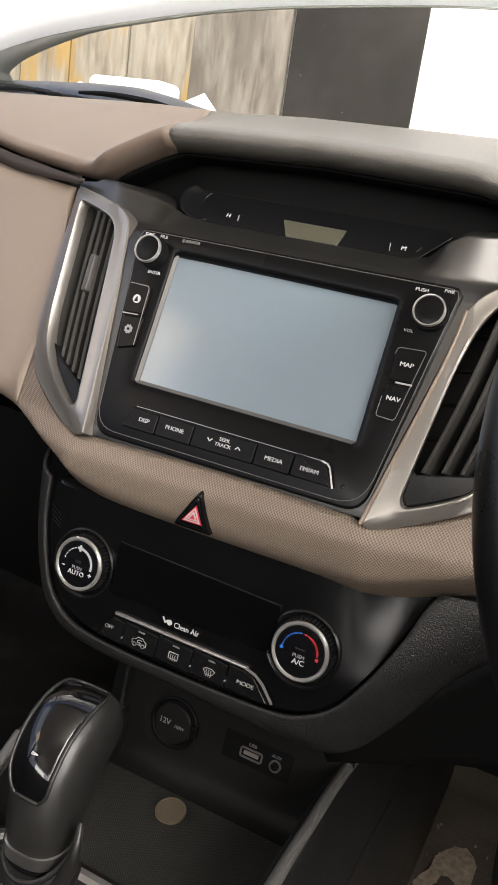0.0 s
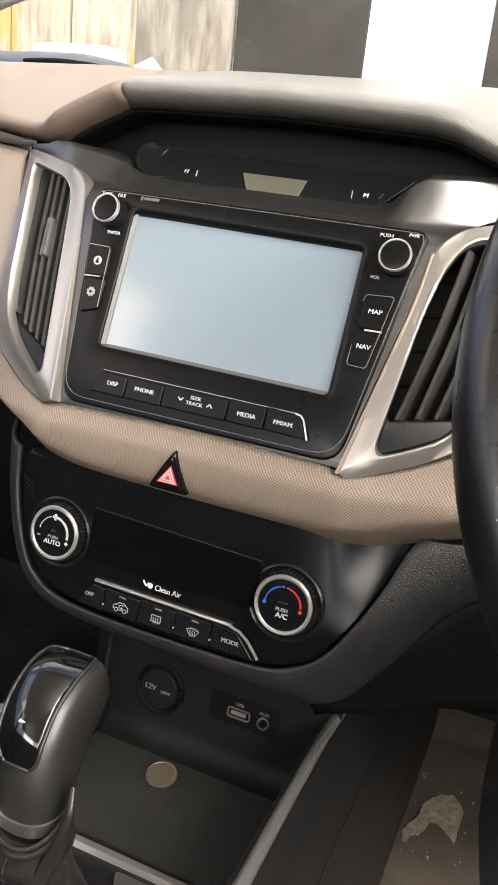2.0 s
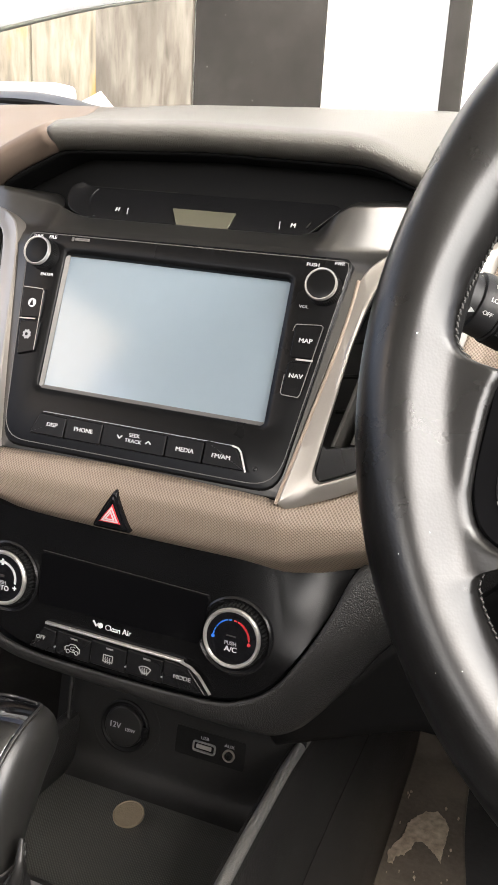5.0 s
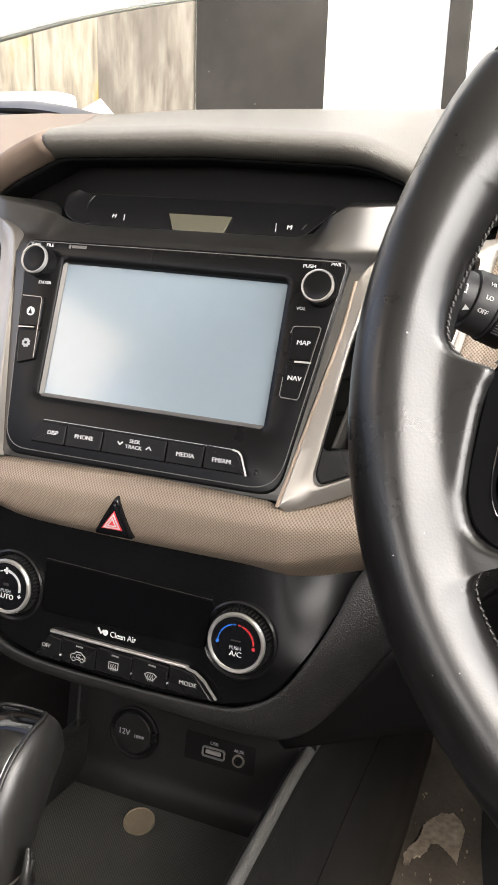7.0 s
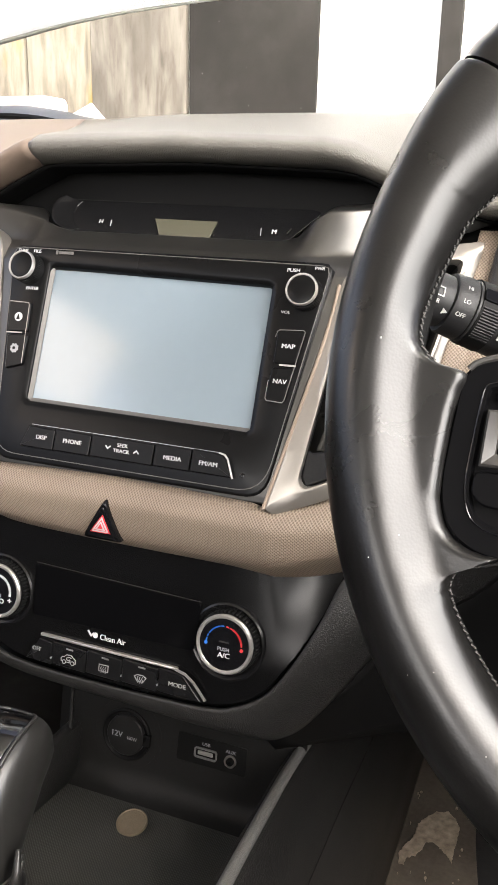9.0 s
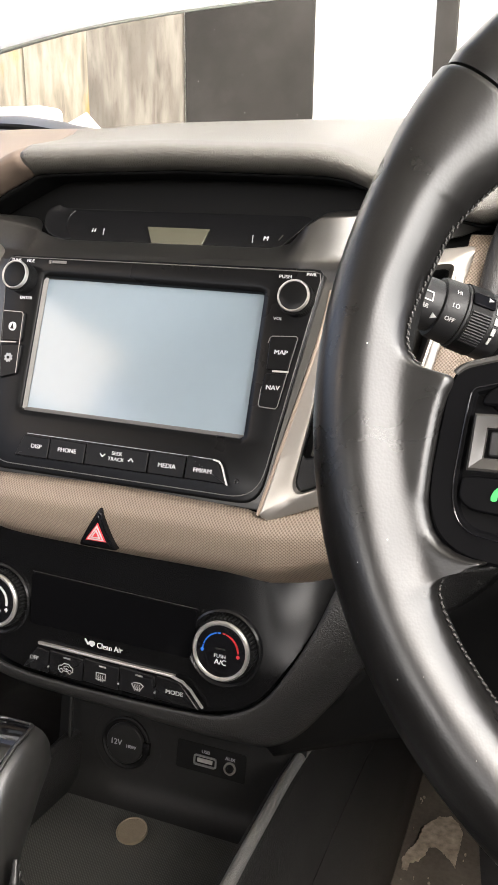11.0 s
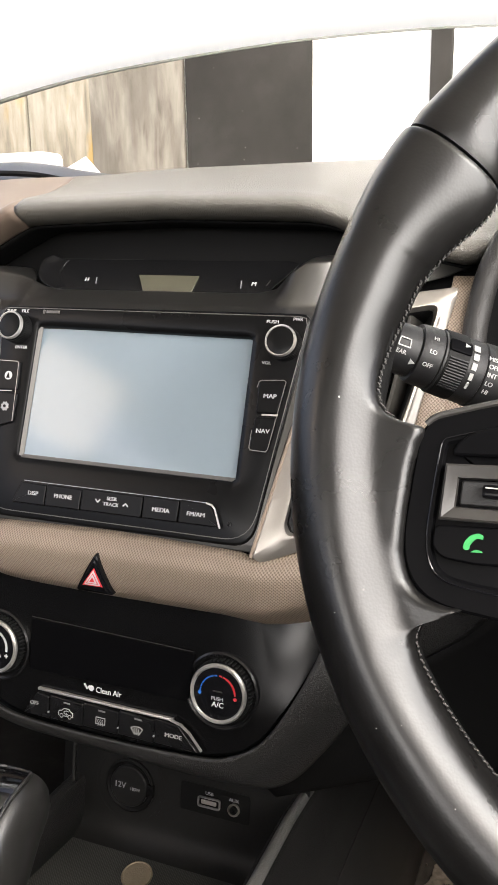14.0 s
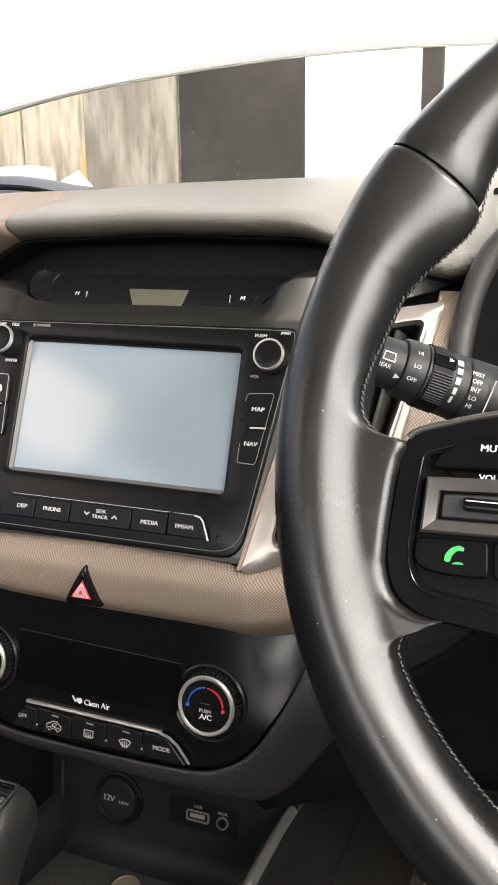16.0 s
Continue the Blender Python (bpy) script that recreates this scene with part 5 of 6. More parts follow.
CAPS = [((-0.004, -0.2035, 0.7945), 0.0072, 0.001), ((-0.0046, -0.2020, 0.7985), 0.0112, 0.001), ((-0.0066, -0.1975, 0.8070), 0.0134, 0.0015), ((-0.0078, -0.1860, 0.8200), 0.0143, 0.002), ((-0.0075, -0.1705, 0.8290), 0.0148, 0.002),
        ((-0.0070, -0.1555, 0.8312), 0.0142, 0.0015), ((-0.0068, -0.1485, 0.8288), 0.0112, 0.001), ((-0.0066, -0.1452, 0.8268), 0.0070, 0.0005)]
CAP_C = spline([p for p, w, b in CAPS], 61)
CAP_W = spline([(w, b) for p, w, b in CAPS], 61)
sheet(part("gloss_inset", grid(cap_point, 15, 30), PIANO, lever, "gloss black inset"), 0.004)
rimline = [cap_point(0, k / 30) for k in range(31)] + [cap_point(k / 8, 1) for k in range(1, 8)] + [cap_point(1, 1 - k / 30) for k in range(31)] + [cap_point(1 - k / 8, 0) for k in range(1, 8)]
part("inset_rim", tube(rimline, 0.0010, 10, closed=True), LEVER, lever, "thin grey rim")
stroke([(0, -0.0006), (0.0034, 0.0), (0, 0.0006)], 0.0006, axes(cap_point(0.5, 0.35) + Vector((0, -0.001, 0.001)), (1, 0, 0), (0, 0.69, 0.72)), WHITE, lever, up=0.0004, name="arrow_mark", closed=True)
part("collar", loops([lever_ring((-0.001, -0.1925, 0.7515), (0, 0.15, 1), 0.0160, 0.0168), lever_ring((-0.001, -0.1923, 0.7527), (0, 0.15, 1), 0.0166, 0.0174),
                      lever_ring((-0.001, -0.1921, 0.7615), (0, 0.15, 1), 0.0164, 0.0173), lever_ring((-0.001, -0.1920, 0.7625), (0, 0.15, 1), 0.0156, 0.0166)], cap_first=True), SATIN, lever, "gloss black collar")
part("collar_ring", loops([lever_ring((-0.001, -0.1923, 0.7555), (0, 0.15, 1), 0.0160, 0.0168), lever_ring((-0.001, -0.1923, 0.7561), (0, 0.15, 1), 0.0169, 0.0178),
                           lever_ring((-0.001, -0.1920, 0.7631), (0, 0.15, 1), 0.0169, 0.0178), lever_ring((-0.001, -0.1920, 0.7635), (0, 0.15, 1), 0.0160, 0.0168)], cap_first=True), DARKMETAL, lever, "satin metal ring")
boot = []
for k in range(22):
    t = k / 21
    c = (-0.001, -0.1925 - 0.004 * t, 0.7550 - 0.078 * t)
    w = 0.0172 + 0.0035 * math.sin(math.pi * min(1.0, 3.0 * t)) + 0.0012 * math.sin(34 * t) * max(0.0, 1 - 2.2 * t) + 0.030 * t ** 2.6
    ring = lever_ring(c, (0, 0.1 * (1 - t), 1), w, w * 1.08, 2.4, 96)
    mid = Vector(c)
    boot.append([mid + (p - mid) * (1 + (0.035 + 0.075 * t) * (math.sin(7 * 2 * math.pi * i / 96 + 3.2 * t) * 0.7 + 0.5 * math.sin(3 * 2 * math.pi * i / 96 - 5 * t)) * math.sin(math.pi * min(0.5, 0.12 + t))) + Vector((0, 0, 0.003 * math.sin(2 * 2 * math.pi * i / 96 + 1.0) * (1 - t)))
                 for i, p in enumerate(ring)])
part("gaiter", loops(boot, cap_first=True), BOOT, lever, "folded black leather gaiter")
fold = spline([(0.0235, -0.193, 0.786), (0.0262, -0.199, 0.777), (0.0250, -0.202, 0.765), (0.0190, -0.206, 0.746), (0.0130, -0.212, 0.727), (0.0090, -0.222, 0.708), (0.0080, -0.232, 0.690)], 30)
part("gaiter_fold", tube(fold, [0.0012 + 0.0036 * min(1.0, k / 14) for k in range(30)], 12), BOOT, lever, "thick fold of the gaiter")
for drop, w in ((0.0, 0.0016), (0.0045, 0.0022)):
    cuff = spline([(-0.0190, -0.198, 0.762 - drop), (-0.0120, -0.208, 0.756 - drop), (-0.0010, -0.2130, 0.7535 - drop), (0.0100, -0.2105, 0.7545 - drop), (0.0180, -0.2050, 0.7610 - drop), (0.0235, -0.198, 0.7720 - drop), (0.0240, -0.191, 0.782 - drop)], 30)
    part("gaiter_fold", tube(cuff, [w * (0.55 + 0.45 * math.sin(math.pi * k / 29)) for k in range(30)], 10), BOOT, lever)
for s in (-0.010, 0.012):
    part("gaiter_seam", tube([boot[k][min(range(96), key=lambda i: (boot[k][i] - Vector((gx + s, -0.25, boot[k][0].z))).length)] + Vector((0, -0.0005, 0)) for k in range(2, 22)], 0.0006, 5), THREAD, lever)

# ---- steering wheel ----
wheel = thing("steering_wheel", "black leather steering wheel with silver-edged button panels", "steering wheel", (0.357, -0.187, 1.051))
R0 = 0.1690


# where the inner edge of the leather runs: angle of the rim, angle and radius of the edge
EDGE = [(150.0, 150.0, 0.1542), (166.0, 166.0, 0.1544), (172.0, 172.0, 0.1556), (175.4, 175.3, 0.1560), (177.6, 177.4, 0.1555), (179.0, 178.8, 0.1545), (180.1, 180.0, 0.1522), (181.0, 180.8, 0.1490), (181.9, 181.3, 0.1450), (182.7, 181.6, 0.1412),
        (183.4, 182.0, 0.1384), (184.2, 183.0, 0.1384), (185.4, 184.6, 0.1400), (187.9, 187.5, 0.1419), (191.4, 191.2, 0.1440), (194.9, 194.8, 0.1464), (198.2, 198.2, 0.1488), (200.0, 200.0, 0.1491), (201.6, 201.7, 0.1489),
        (203.0, 203.4, 0.1473), (204.2, 205.0, 0.1441), (205.2, 206.3, 0.1398), (206.2, 207.3, 0.1352), (207.0, 207.5, 0.1390), (207.8, 207.1, 0.1440), (208.7, 207.1, 0.1480), (209.7, 207.6, 0.1513), (210.9, 208.8, 0.1536), (212.5, 210.9, 0.1545),
        (215.0, 213.9, 0.1547), (219.0, 218.6, 0.1545), (226.0, 226.0, 0.1543), (240.0, 240.0, 0.1542)]


def rim_point(a, b):
    """a: angle round the wheel, b: angle round the rim; at the spokes the leather flows in to the button panels."""
    d = math.degrees(a) % 360
    flip = math.cos(a) > 0
    if flip:
        d = (180 - d) % 360
    bulge = math.exp(-((d - 149.5) / (6.5 if d < 149.5 else 8.5)) ** 2)
    flat = interp(d, [(160, 0), (168, 0.15), (174, 0.55), (180, 0.95), (184, 1), (203, 1), (208, 0.95), (216, 0.6), (226, 0.25), (238, 0)])
    flat = flat * flat * (3 - 2 * flat)
    rr = 0.0160 + 0.0022 * bulge
    inner = max(0.0, -math.cos(b))
    r = R0 + rr * math.cos(b) * (1 + 0.40 * bulge * inner) + 0.0012
    z = 0.0178 * math.sin(b)
    p = Vector((r * math.cos(radians(d)), r * math.sin(radians(d)), z))
    if inner > 0 and 150 < d < 240:
        e, er = radians(interp(d, [(k[0], k[1]) for k in EDGE])), interp(d, [(k[0], k[2]) for k in EDGE])
        top = Vector(((R0 + 0.0012) * math.cos(radians(d)), (R0 + 0.0012) * math.sin(radians(d)), 0))
        way = Vector((er * math.cos(e), er * math.sin(e), 0)) - top
        reach, roll = way.length, 0.0046
        q = min(abs(math.degrees(b) - 90) / 90 if b <= math.pi else abs(270 - math.degrees(b)) / 90, 1.0)
        g = min(1.0, q / 0.66)
        th = max(0.0, q - 0.66) / 0.34 * math.pi / 2
        dist = (reach - roll) * g + roll * math.sin(th)
        drop = interp(d, [(165, 0.0060), (180, 0.0072), (197, 0.0072), (204, 0.0078), (215, 0.0075), (240, 0.0070)])
        s = min(1.0, dist / 0.019)
        s = s * s * (3 - 2 * s)
        wz = 0.0178 - drop * s - roll * (1 - math.cos(th))
        if b > math.pi:
            wz = -0.0178 + (0.0178 - 0.002) * s
        w = top + way.normalized() * dist
        w.z = wz
        round_in = top + way.normalized() * (reach * inner)
        round_in.z = z
        p = round_in.lerp(w, flat) if flat > 0 else p
        blend = max(0.0, min(1.0, (d - 156) / 16, (240 - d) / 10))
        blend = blend * blend * (3 - 2 * blend)
        plain = Vector((r * math.cos(radians(d)), r * math.sin(radians(d)), z))
        p = plain.lerp(p, blend)
    if flip:
        p.x = -p.x
    return WH @ p


def rim_piece(a0, a1, n):
    rings = []
    for k in range(n + 1):
        a = radians(a0 + (a1 - a0) * k / n)
        q = 0.95 if k in (0, n) else 1.0
        c = WH @ Vector((R0 * math.cos(a), R0 * math.sin(a), 0))
        rings.append([c + (rim_point(a, 2 * math.pi * j / 72) - c) * q for j in range(72)])
    return loops(rings, cap_first=True)


SEAM_A = 146.6
part("rim_lower", rim_piece(SEAM_A + 0.18, 360 + 34.32, 640), RIM, wheel, "worn shiny black leather")
part("rim_upper", rim_piece(34.68, SEAM_A - 0.18, 80), RIM, wheel, "smooth black leather upper section")
part("rim_core", tube([WH @ Vector((R0 * math.cos(2 * math.pi * k / 90), R0 * math.sin(2 * math.pi * k / 90), 0)) for k in range(90)], 0.0145, 16, closed=True), MATT, wheel)


def stitches(a0, a1, n, w, c=math.pi):
    bm = bmesh.new()
    for k in range(n):
        a = radians(a0 + (a1 - a0) * k / n)
        for s in (-1, 1):
            p = rim_point(a, c + s * w) + (rim_point(a, math.pi) - (WH @ Vector((R0 * math.cos(a), R0 * math.sin(a), 0)))).normalized() * 0.0004
            a2 = a + radians((a1 - a0) / n) * 0.75
            q = rim_point(a2, c - s * w * 0.8) + (rim_point(a2, math.pi) - (WH @ Vector((R0 * math.cos(a2), R0 * math.sin(a2), 0)))).normalized() * 0.0009
            bm = join(bm, tube([p, q], 0.00028, 5))
    return bm


rng = random.Random(11)
specks = []
for k in range(6):
    d = 168.0 + 60 * rng.random() if k else 179.3
    c = rim_point(radians(d), 1.2 + 0.9 * rng.random() if k else 1.92)
    r = 0.00018 + 0.00015 * rng.random() if k else 0.0005
    specks.append(box(tuple(c), (r, r * (0.6 + rng.random()), r), None, r * 0.2))
tagged(part("dust", join(*specks), PAPER, wheel, "pale specks of dust on the leather"), kind="stuff")
tagged(part("stitching", join(stitches(116, 162, 52, 0.05), stitches(162, 181, 22, 0.05, math.pi - 0.12), stitches(209.5, 256, 60, 0.04, math.pi - 0.10)), THREAD, wheel, "dark cross-stitched seam"), kind="stuff")

# button panels between the rim and the hub
def mirrored(P, side):
    Q = [((p[0] if side < 0 else -p[0]), p[1]) for p in P]
    return Q if side < 0 else Q[::-1]


for side in (-1, 1):
    PAN = [(-0.1402, -0.0070), (-0.1365, -0.0012), (-0.1180, 0.0045), (-0.0950, 0.0095), (-0.0700, 0.0125), (-0.0620, -0.0600), (-0.0950, -0.0655), (-0.1210, -0.0632), (-0.1292, -0.0620), (-0.1371, -0.0572), (-0.1413, -0.0485), (-0.1423, -0.0392), (-0.1412, -0.0200)]
    pan = resample(rounded(mirrored(PAN, side), 0.006, 4), 110)
    pp = part("button_panel", loops([at(pan, 0.0), at(pan, 0.0062), at(inset(pan, 0.0010), 0.0072), at(inset(pan, 0.0090), 0.0068), at(inset(pan, 0.0100), 0.0058)], M=WH), PANEL, wheel, "gloss black button panel")
    part("panel_edge", tube([WH @ Vector((p[0], p[1], 0.0066)) for p in start_near(inset(pan, -0.0002), (side * 0.095, -0.0655)) if p[1] > -0.0035], 0.0012, 8), FRAME, pp, "satin grey edge strip")
    part("panel_line", tube([WH @ Vector((p[0], p[1], 0.0071)) for p in inset(pan, 0.0078)], 0.00030, 5, closed=True), GLOSS, pp, "fine raised line")
    B = axes(tuple(WH @ Vector((0, 0, 0.0058))), (1, 0, 0), (0, math.sin(radians(22.3)), math.cos(radians(22.3))))
    top = mirrored([(-0.1290, -0.0135), (-0.1280, -0.0095), (-0.1220, -0.0045), (-0.1000, 0.0015), (-0.0780, 0.0040), (-0.0760, -0.0115)], side)
    kt = part("mute_key", slab(rounded(top, 0.003, 4)[::-1], B, top=0.0030, depth=0.004, bevel=0.001), PANEL, pp)
    fr = (mirrored([(-0.1308, -0.0345), (-0.1302, -0.0163), (-0.0770, -0.0140), (-0.0760, -0.0330)], side))
    part("toggle_frame", loops([at(fr, 0.0), at(fr, 0.0036), at(inset(fr, 0.0007), 0.0042), at(inset(fr, 0.0042), 0.0022), at(inset(fr, 0.0046), 0.0004)], cap_last=False, M=B), FRAME, pp, "satin silver toggle frame")
    tg = mirrored([(-0.1250, -0.0292), (-0.1248, -0.0212), (-0.0812, -0.0192), (-0.0806, -0.0282)], side)
    kg = part("toggle", slab(rounded(tg, 0.001, 3)[::-1], B, top=0.0016, depth=0.003, bevel=0.0006), STALK, pp, "black volume rocker")
    part("toggle_ridge", box((side * 0.1035, -0.0242, 0.0028), (0.029, 0.0044, 0.0040), B, 0.0012), PANEL, kg)
    part("toggle_line", box((side * 0.1035, -0.0231, 0.0049), (0.027, 0.0004, 0.0003), B), RING, kg)
    cl = mirrored([(-0.1324, -0.0438), (-0.1320, -0.0362), (-0.1090, -0.0352), (-0.1080, -0.0472), (-0.1180, -0.0478), (-0.1285, -0.0470)], side)
    kc = part("call_key", slab(rounded(cl, 0.0022, 4)[::-1], B, top=0.0024, depth=0.003, bevel=0.0008), PANEL, pp)
    cr = mirrored([(-0.1068, -0.0474), (-0.1078, -0.0352), (-0.0740, -0.0346), (-0.0720, -0.0474)], side)
    part("key", slab(rounded(cr, 0.0022, 4)[::-1], B, top=0.0024, depth=0.003, bevel=0.0008), PANEL, pp)
    if side < 0:
        cx, cy = -0.1194, -0.0404
        hs = [(0.0047, 0.0034), (0.0020, 0.0042), (-0.0012, 0.0030), (-0.0036, 0.0004), (-0.0046, -0.0026), (-0.0044, -0.0042), (-0.0026, -0.0046), (-0.0014, -0.0040), (-0.0014, -0.0022), (0.0000, 0.0000), (0.0014, 0.0014), (0.0030, 0.0016), (0.0046, 0.0012)]
        part("call_mark", slab(rounded([(cx + 0.66 * x, cy + 0.66 * y) for x, y in hs][::-1], 0.0006, 3), B, top=0.0028, depth=0.0006, bevel=0.0001), GREEN, kc, "green handset mark")
        part("call_mark", slab(rounded([(cx - 0.0007, cy - 0.0035), (cx + 0.0034, cy - 0.0033), (cx + 0.0027, cy - 0.0026), (cx + 0.0008, cy - 0.0025)], 0.0003, 3), B, top=0.0028, depth=0.0006, bevel=0.0001), GREEN, kc)
        writing("MUTE", 0.0032, B, WHITE, kt, -0.1096, -0.0056, 0.0034, 1.1)
        writing("VOL", 0.0028, B, WHITE, pp, -0.1108, -0.0152, 0.0032, 1.1)
hubc = [(0.072 * math.cos(2 * math.pi * k / 48), -0.030 + 0.062 * math.sin(2 * math.pi * k / 48)) for k in range(48)]
part("airbag_pad", loops([at(hubc, -0.03), at(hubc, 0.010), at(inset(hubc, 0.003), 0.017), at(inset(hubc, 0.012), 0.022), at(inset(hubc, 0.035), 0.025)], M=WH), KNOB, wheel, "black airbag pad")
low_sp = [(-0.030, -0.085), (0.030, -0.085), (0.022, -0.160), (-0.022, -0.160)]
part("spoke", slab(rounded(low_sp, 0.006)[::-1], WH, top=0.006, depth=0.02, bevel=0.004), RIM, wheel)
part("column", tube([WH @ Vector((0, -0.02, -0.02)), WH @ Vector((0, -0.02, -0.16))], [0.052, 0.058], 28), MATT, wheel, "black column shroud")

# ---- wiper stalk ----
stalk = thing("wiper_stalk", "black wiper stalk with white markings and a ridged dial", "control stalk", (0.25, -0.07, 1.04))
SA, SB = Vector((0.1839, -0.1010, 1.0638)), Vector((0.2634, -0.0600, 1.0298))
sd = (SB - SA).normalized()
SA = SA - sd * 0.0028
tocam = (Vector((0.268, -0.468, 1.116)) - SA)
sn = (tocam - sd * tocam.dot(sd)).normalized()
su = sn.cross(sd).normalized()


def along(s):
    return SA + sd * s


def stalk_part(name, prof, mat, label="", seg=40):
    rings = []
    for s, r in prof:
        c = along(s)
        rings.append([c + r * (math.cos(2 * math.pi * k / seg) * sn + math.sin(2 * math.pi * k / seg) * su) for k in range(seg)])
    return part(name, loops(rings, cap_first=True), mat, stalk, label)


stalk_part("end_cap", [(-0.001, 0.0075), (0.000, 0.0098), (0.003, 0.0112), (0.012, 0.0116), (0.0150, 0.0116), (0.0155, 0.0110)], STALK, "rounded end cap")
stalk_part("body", [(0.0150, 0.0112), (0.0155, 0.0131), (0.0170, 0.0137), (0.0248, 0.0140), (0.0252, 0.0134), (0.0256, 0.0142), (0.0450, 0.0149), (0.0454, 0.0143), (0.046, 0.0152), (0.090, 0.0166)], STALK)
for k in range(12):
    s = 0.0335
    a = -0.25 + 0.085 * k
    c0 = along(0.0275) + 0.0149 * (math.cos(a) * sn - math.sin(a) * su)
    c1 = along(0.0362) + 0.0152 * (math.cos(a) * sn - math.sin(a) * su)
    part("dial_ridge", tube([c0, c1], 0.0006, 5), STALK, stalk)
stalk_part("dial", [(0.0266, 0.0120), (0.0268, 0.0148), (0.0366, 0.0151), (0.0370, 0.0120)], MATT, "ridged interval dial")


def on_stalk(s, a, r):
    n = math.cos(a) * sn + math.sin(a) * su
    return axes(along(s) + n * r, sd, n.cross(sd))


for body, s, a, r, size in (("HI", 0.0203, 0.68, 0.0139, 0.0026), ("LO", 0.0200, 0.22, 0.0139, 0.0027), ("OFF", 0.0194, -0.22, 0.0139, 0.0027), ("MIST", 0.0482, 0.60, 0.0153, 0.0029), ("OFF", 0.0482, 0.36, 0.0153, 0.0029),
                            ("INT", 0.0482, 0.12, 0.0153, 0.0029), ("LO", 0.0482, -0.13, 0.0153, 0.0029), ("HI", 0.0482, -0.38, 0.0153, 0.0029)):
    writing(body, size, on_stalk(s, a, r), PRINT, stalk, up=0.0002)
writing("REAR", 0.0027, on_stalk(0.0060, -0.10, 0.0116), PRINT, stalk, up=0.0002)
stroke([(-0.0028, -0.0016), (0.0028, -0.0016), (0.0024, 0.0020), (-0.0024, 0.0020)], 0.0005, on_stalk(0.0072, 0.26, 0.0117), PRINT, stalk, up=0.0003, closed=True)
part("arrow_mark", slab([(-0.0013, -0.0014), (0.0014, 0.0), (-0.0013, 0.0014)], on_stalk(0.0133, -0.36, 0.0117), top=0.0004, depth=0.0004, bevel=0.0001), PRINT, stalk)
part("dial_window", slab(rounded([(-0.0052, -0.0030), (0.0052, -0.0030), (0.0052, 0.0030), (-0.0052, 0.0030)], 0.001, 3), on_stalk(0.0318, 0.66, 0.0148), top=0.0008, depth=0.002, bevel=0.0003), PANEL, stalk, "dark window over the dial")
part("arrow_mark", slab([(-0.0012, -0.0011), (0.0013, 0.0), (-0.0012, 0.0011)], on_stalk(0.0346, 0.74, 0.0156), top=0.0004, depth=0.0004, bevel=0.0001), PRINT, stalk)
for k, (a, w) in enumerate(((0.80, 0.0029), (0.50, 0.0027), (0.20, 0.0024), (-0.10, 0.0018), (-0.38, 0.0012))):
    part("step_mark", slab([(-w / 2, -0.0016), (w / 2, -0.0016), (w / 2, 0.0016), (-w / 2, 0.0016)], on_stalk(0.0394, a, 0.0149), top=0.0004, depth=0.0004, bevel=0.0001), PRINT, stalk)
stroke([(0, -0.012), (0, 0.010)], 0.0006, on_stalk(0.0552, -0.08, 0.0156), PRINT, stalk, up=0.0006)

# ---- instrument cluster ----
cluster = thing("instrument_cluster", "dark instrument cluster under a grained hood", "instrument panel", (0.36, 0.1, 1.0))
ARCH = [(0.2055, 0.022, 1.000), (0.2062, 0.030, 1.050), (0.2078, 0.034, 1.066), (0.2105, 0.036, 1.081), (0.2155, 0.038, 1.096), (0.2240, 0.040, 1.111), (0.2500, 0.043, 1.135), (0.3000, 0.040, 1.153), (0.3600, 0.038, 1.160), (0.4200, 0.040, 1.153), (0.4700, 0.043, 1.135), (0.5000, 0.048, 1.10), (0.5100, 0.052, 1.02)]
arch = spline(ARCH, 60)
part("hood_lip", tube(arch, 0.0072, 16, up=(0, 1, 0)), HOOD, cluster, "grained black hood lip")
mid = Vector((0.357, 0.05, 1.06))
part("hood_inside", loops([[p for p in arch], [mid + (p - mid) * 0.93 + Vector((0, 0.06, -0.004)) for p in arch], [mid + (p - mid) * 0.88 + Vector((0, 0.11, -0.01)) for p in arch]], closed=False, cap_last=False), MATT, cluster, "matt black hood inside")
part("dial_face", box((0.357, 0.165, 1.065), (0.30, 0.012, 0.17), bevel=0.004), GLOSS, cluster, "dark dial face")


def cheek(u, v):
    z = 1.081 - 0.156 * v
    x0, x1 = interp(z, [(0.925, 0.166), (0.985, 0.1752), (1.0104, 0.1790), (1.0212, 0.1815), (1.0575, 0.1905), (1.081, 0.1955)]), interp(z, [(0.925, 0.194), (1.0115, 0.1985), (1.053, 0.2005), (1.081, 0.2045)])
    x = x0 + (x1 - x0) * u
    return (x, -0.0535 + 0.36 * (x - 0.103) + 0.425 * (z - 0.929) - 0.001, z)


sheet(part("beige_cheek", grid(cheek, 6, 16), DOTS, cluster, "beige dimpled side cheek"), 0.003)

# ---- footwell ----
part_floor = part("floor", grid(lambda u, v: (-0.75 + 1.5 * u, -2.0 + 2.75 * v, 0.325 + max(0.0, v - 0.93) * 2.4), 30, 60), FLOORM)
sheet(part_floor, 0.02)
tagged(part_floor, "dark grey footwell carpet", "floor", kind="structure")
firewall = part("firewall", box((0, 0.79, 0.72), (1.5, 0.03, 0.8)), MATT)
tagged(firewall, "black bulkhead behind the dashboard", "wall", kind="structure")


def floor_z(y):
    v = (y + 2.0) / 2.75
    return 0.325 + max(0.0, v - 0.93) * 2.4


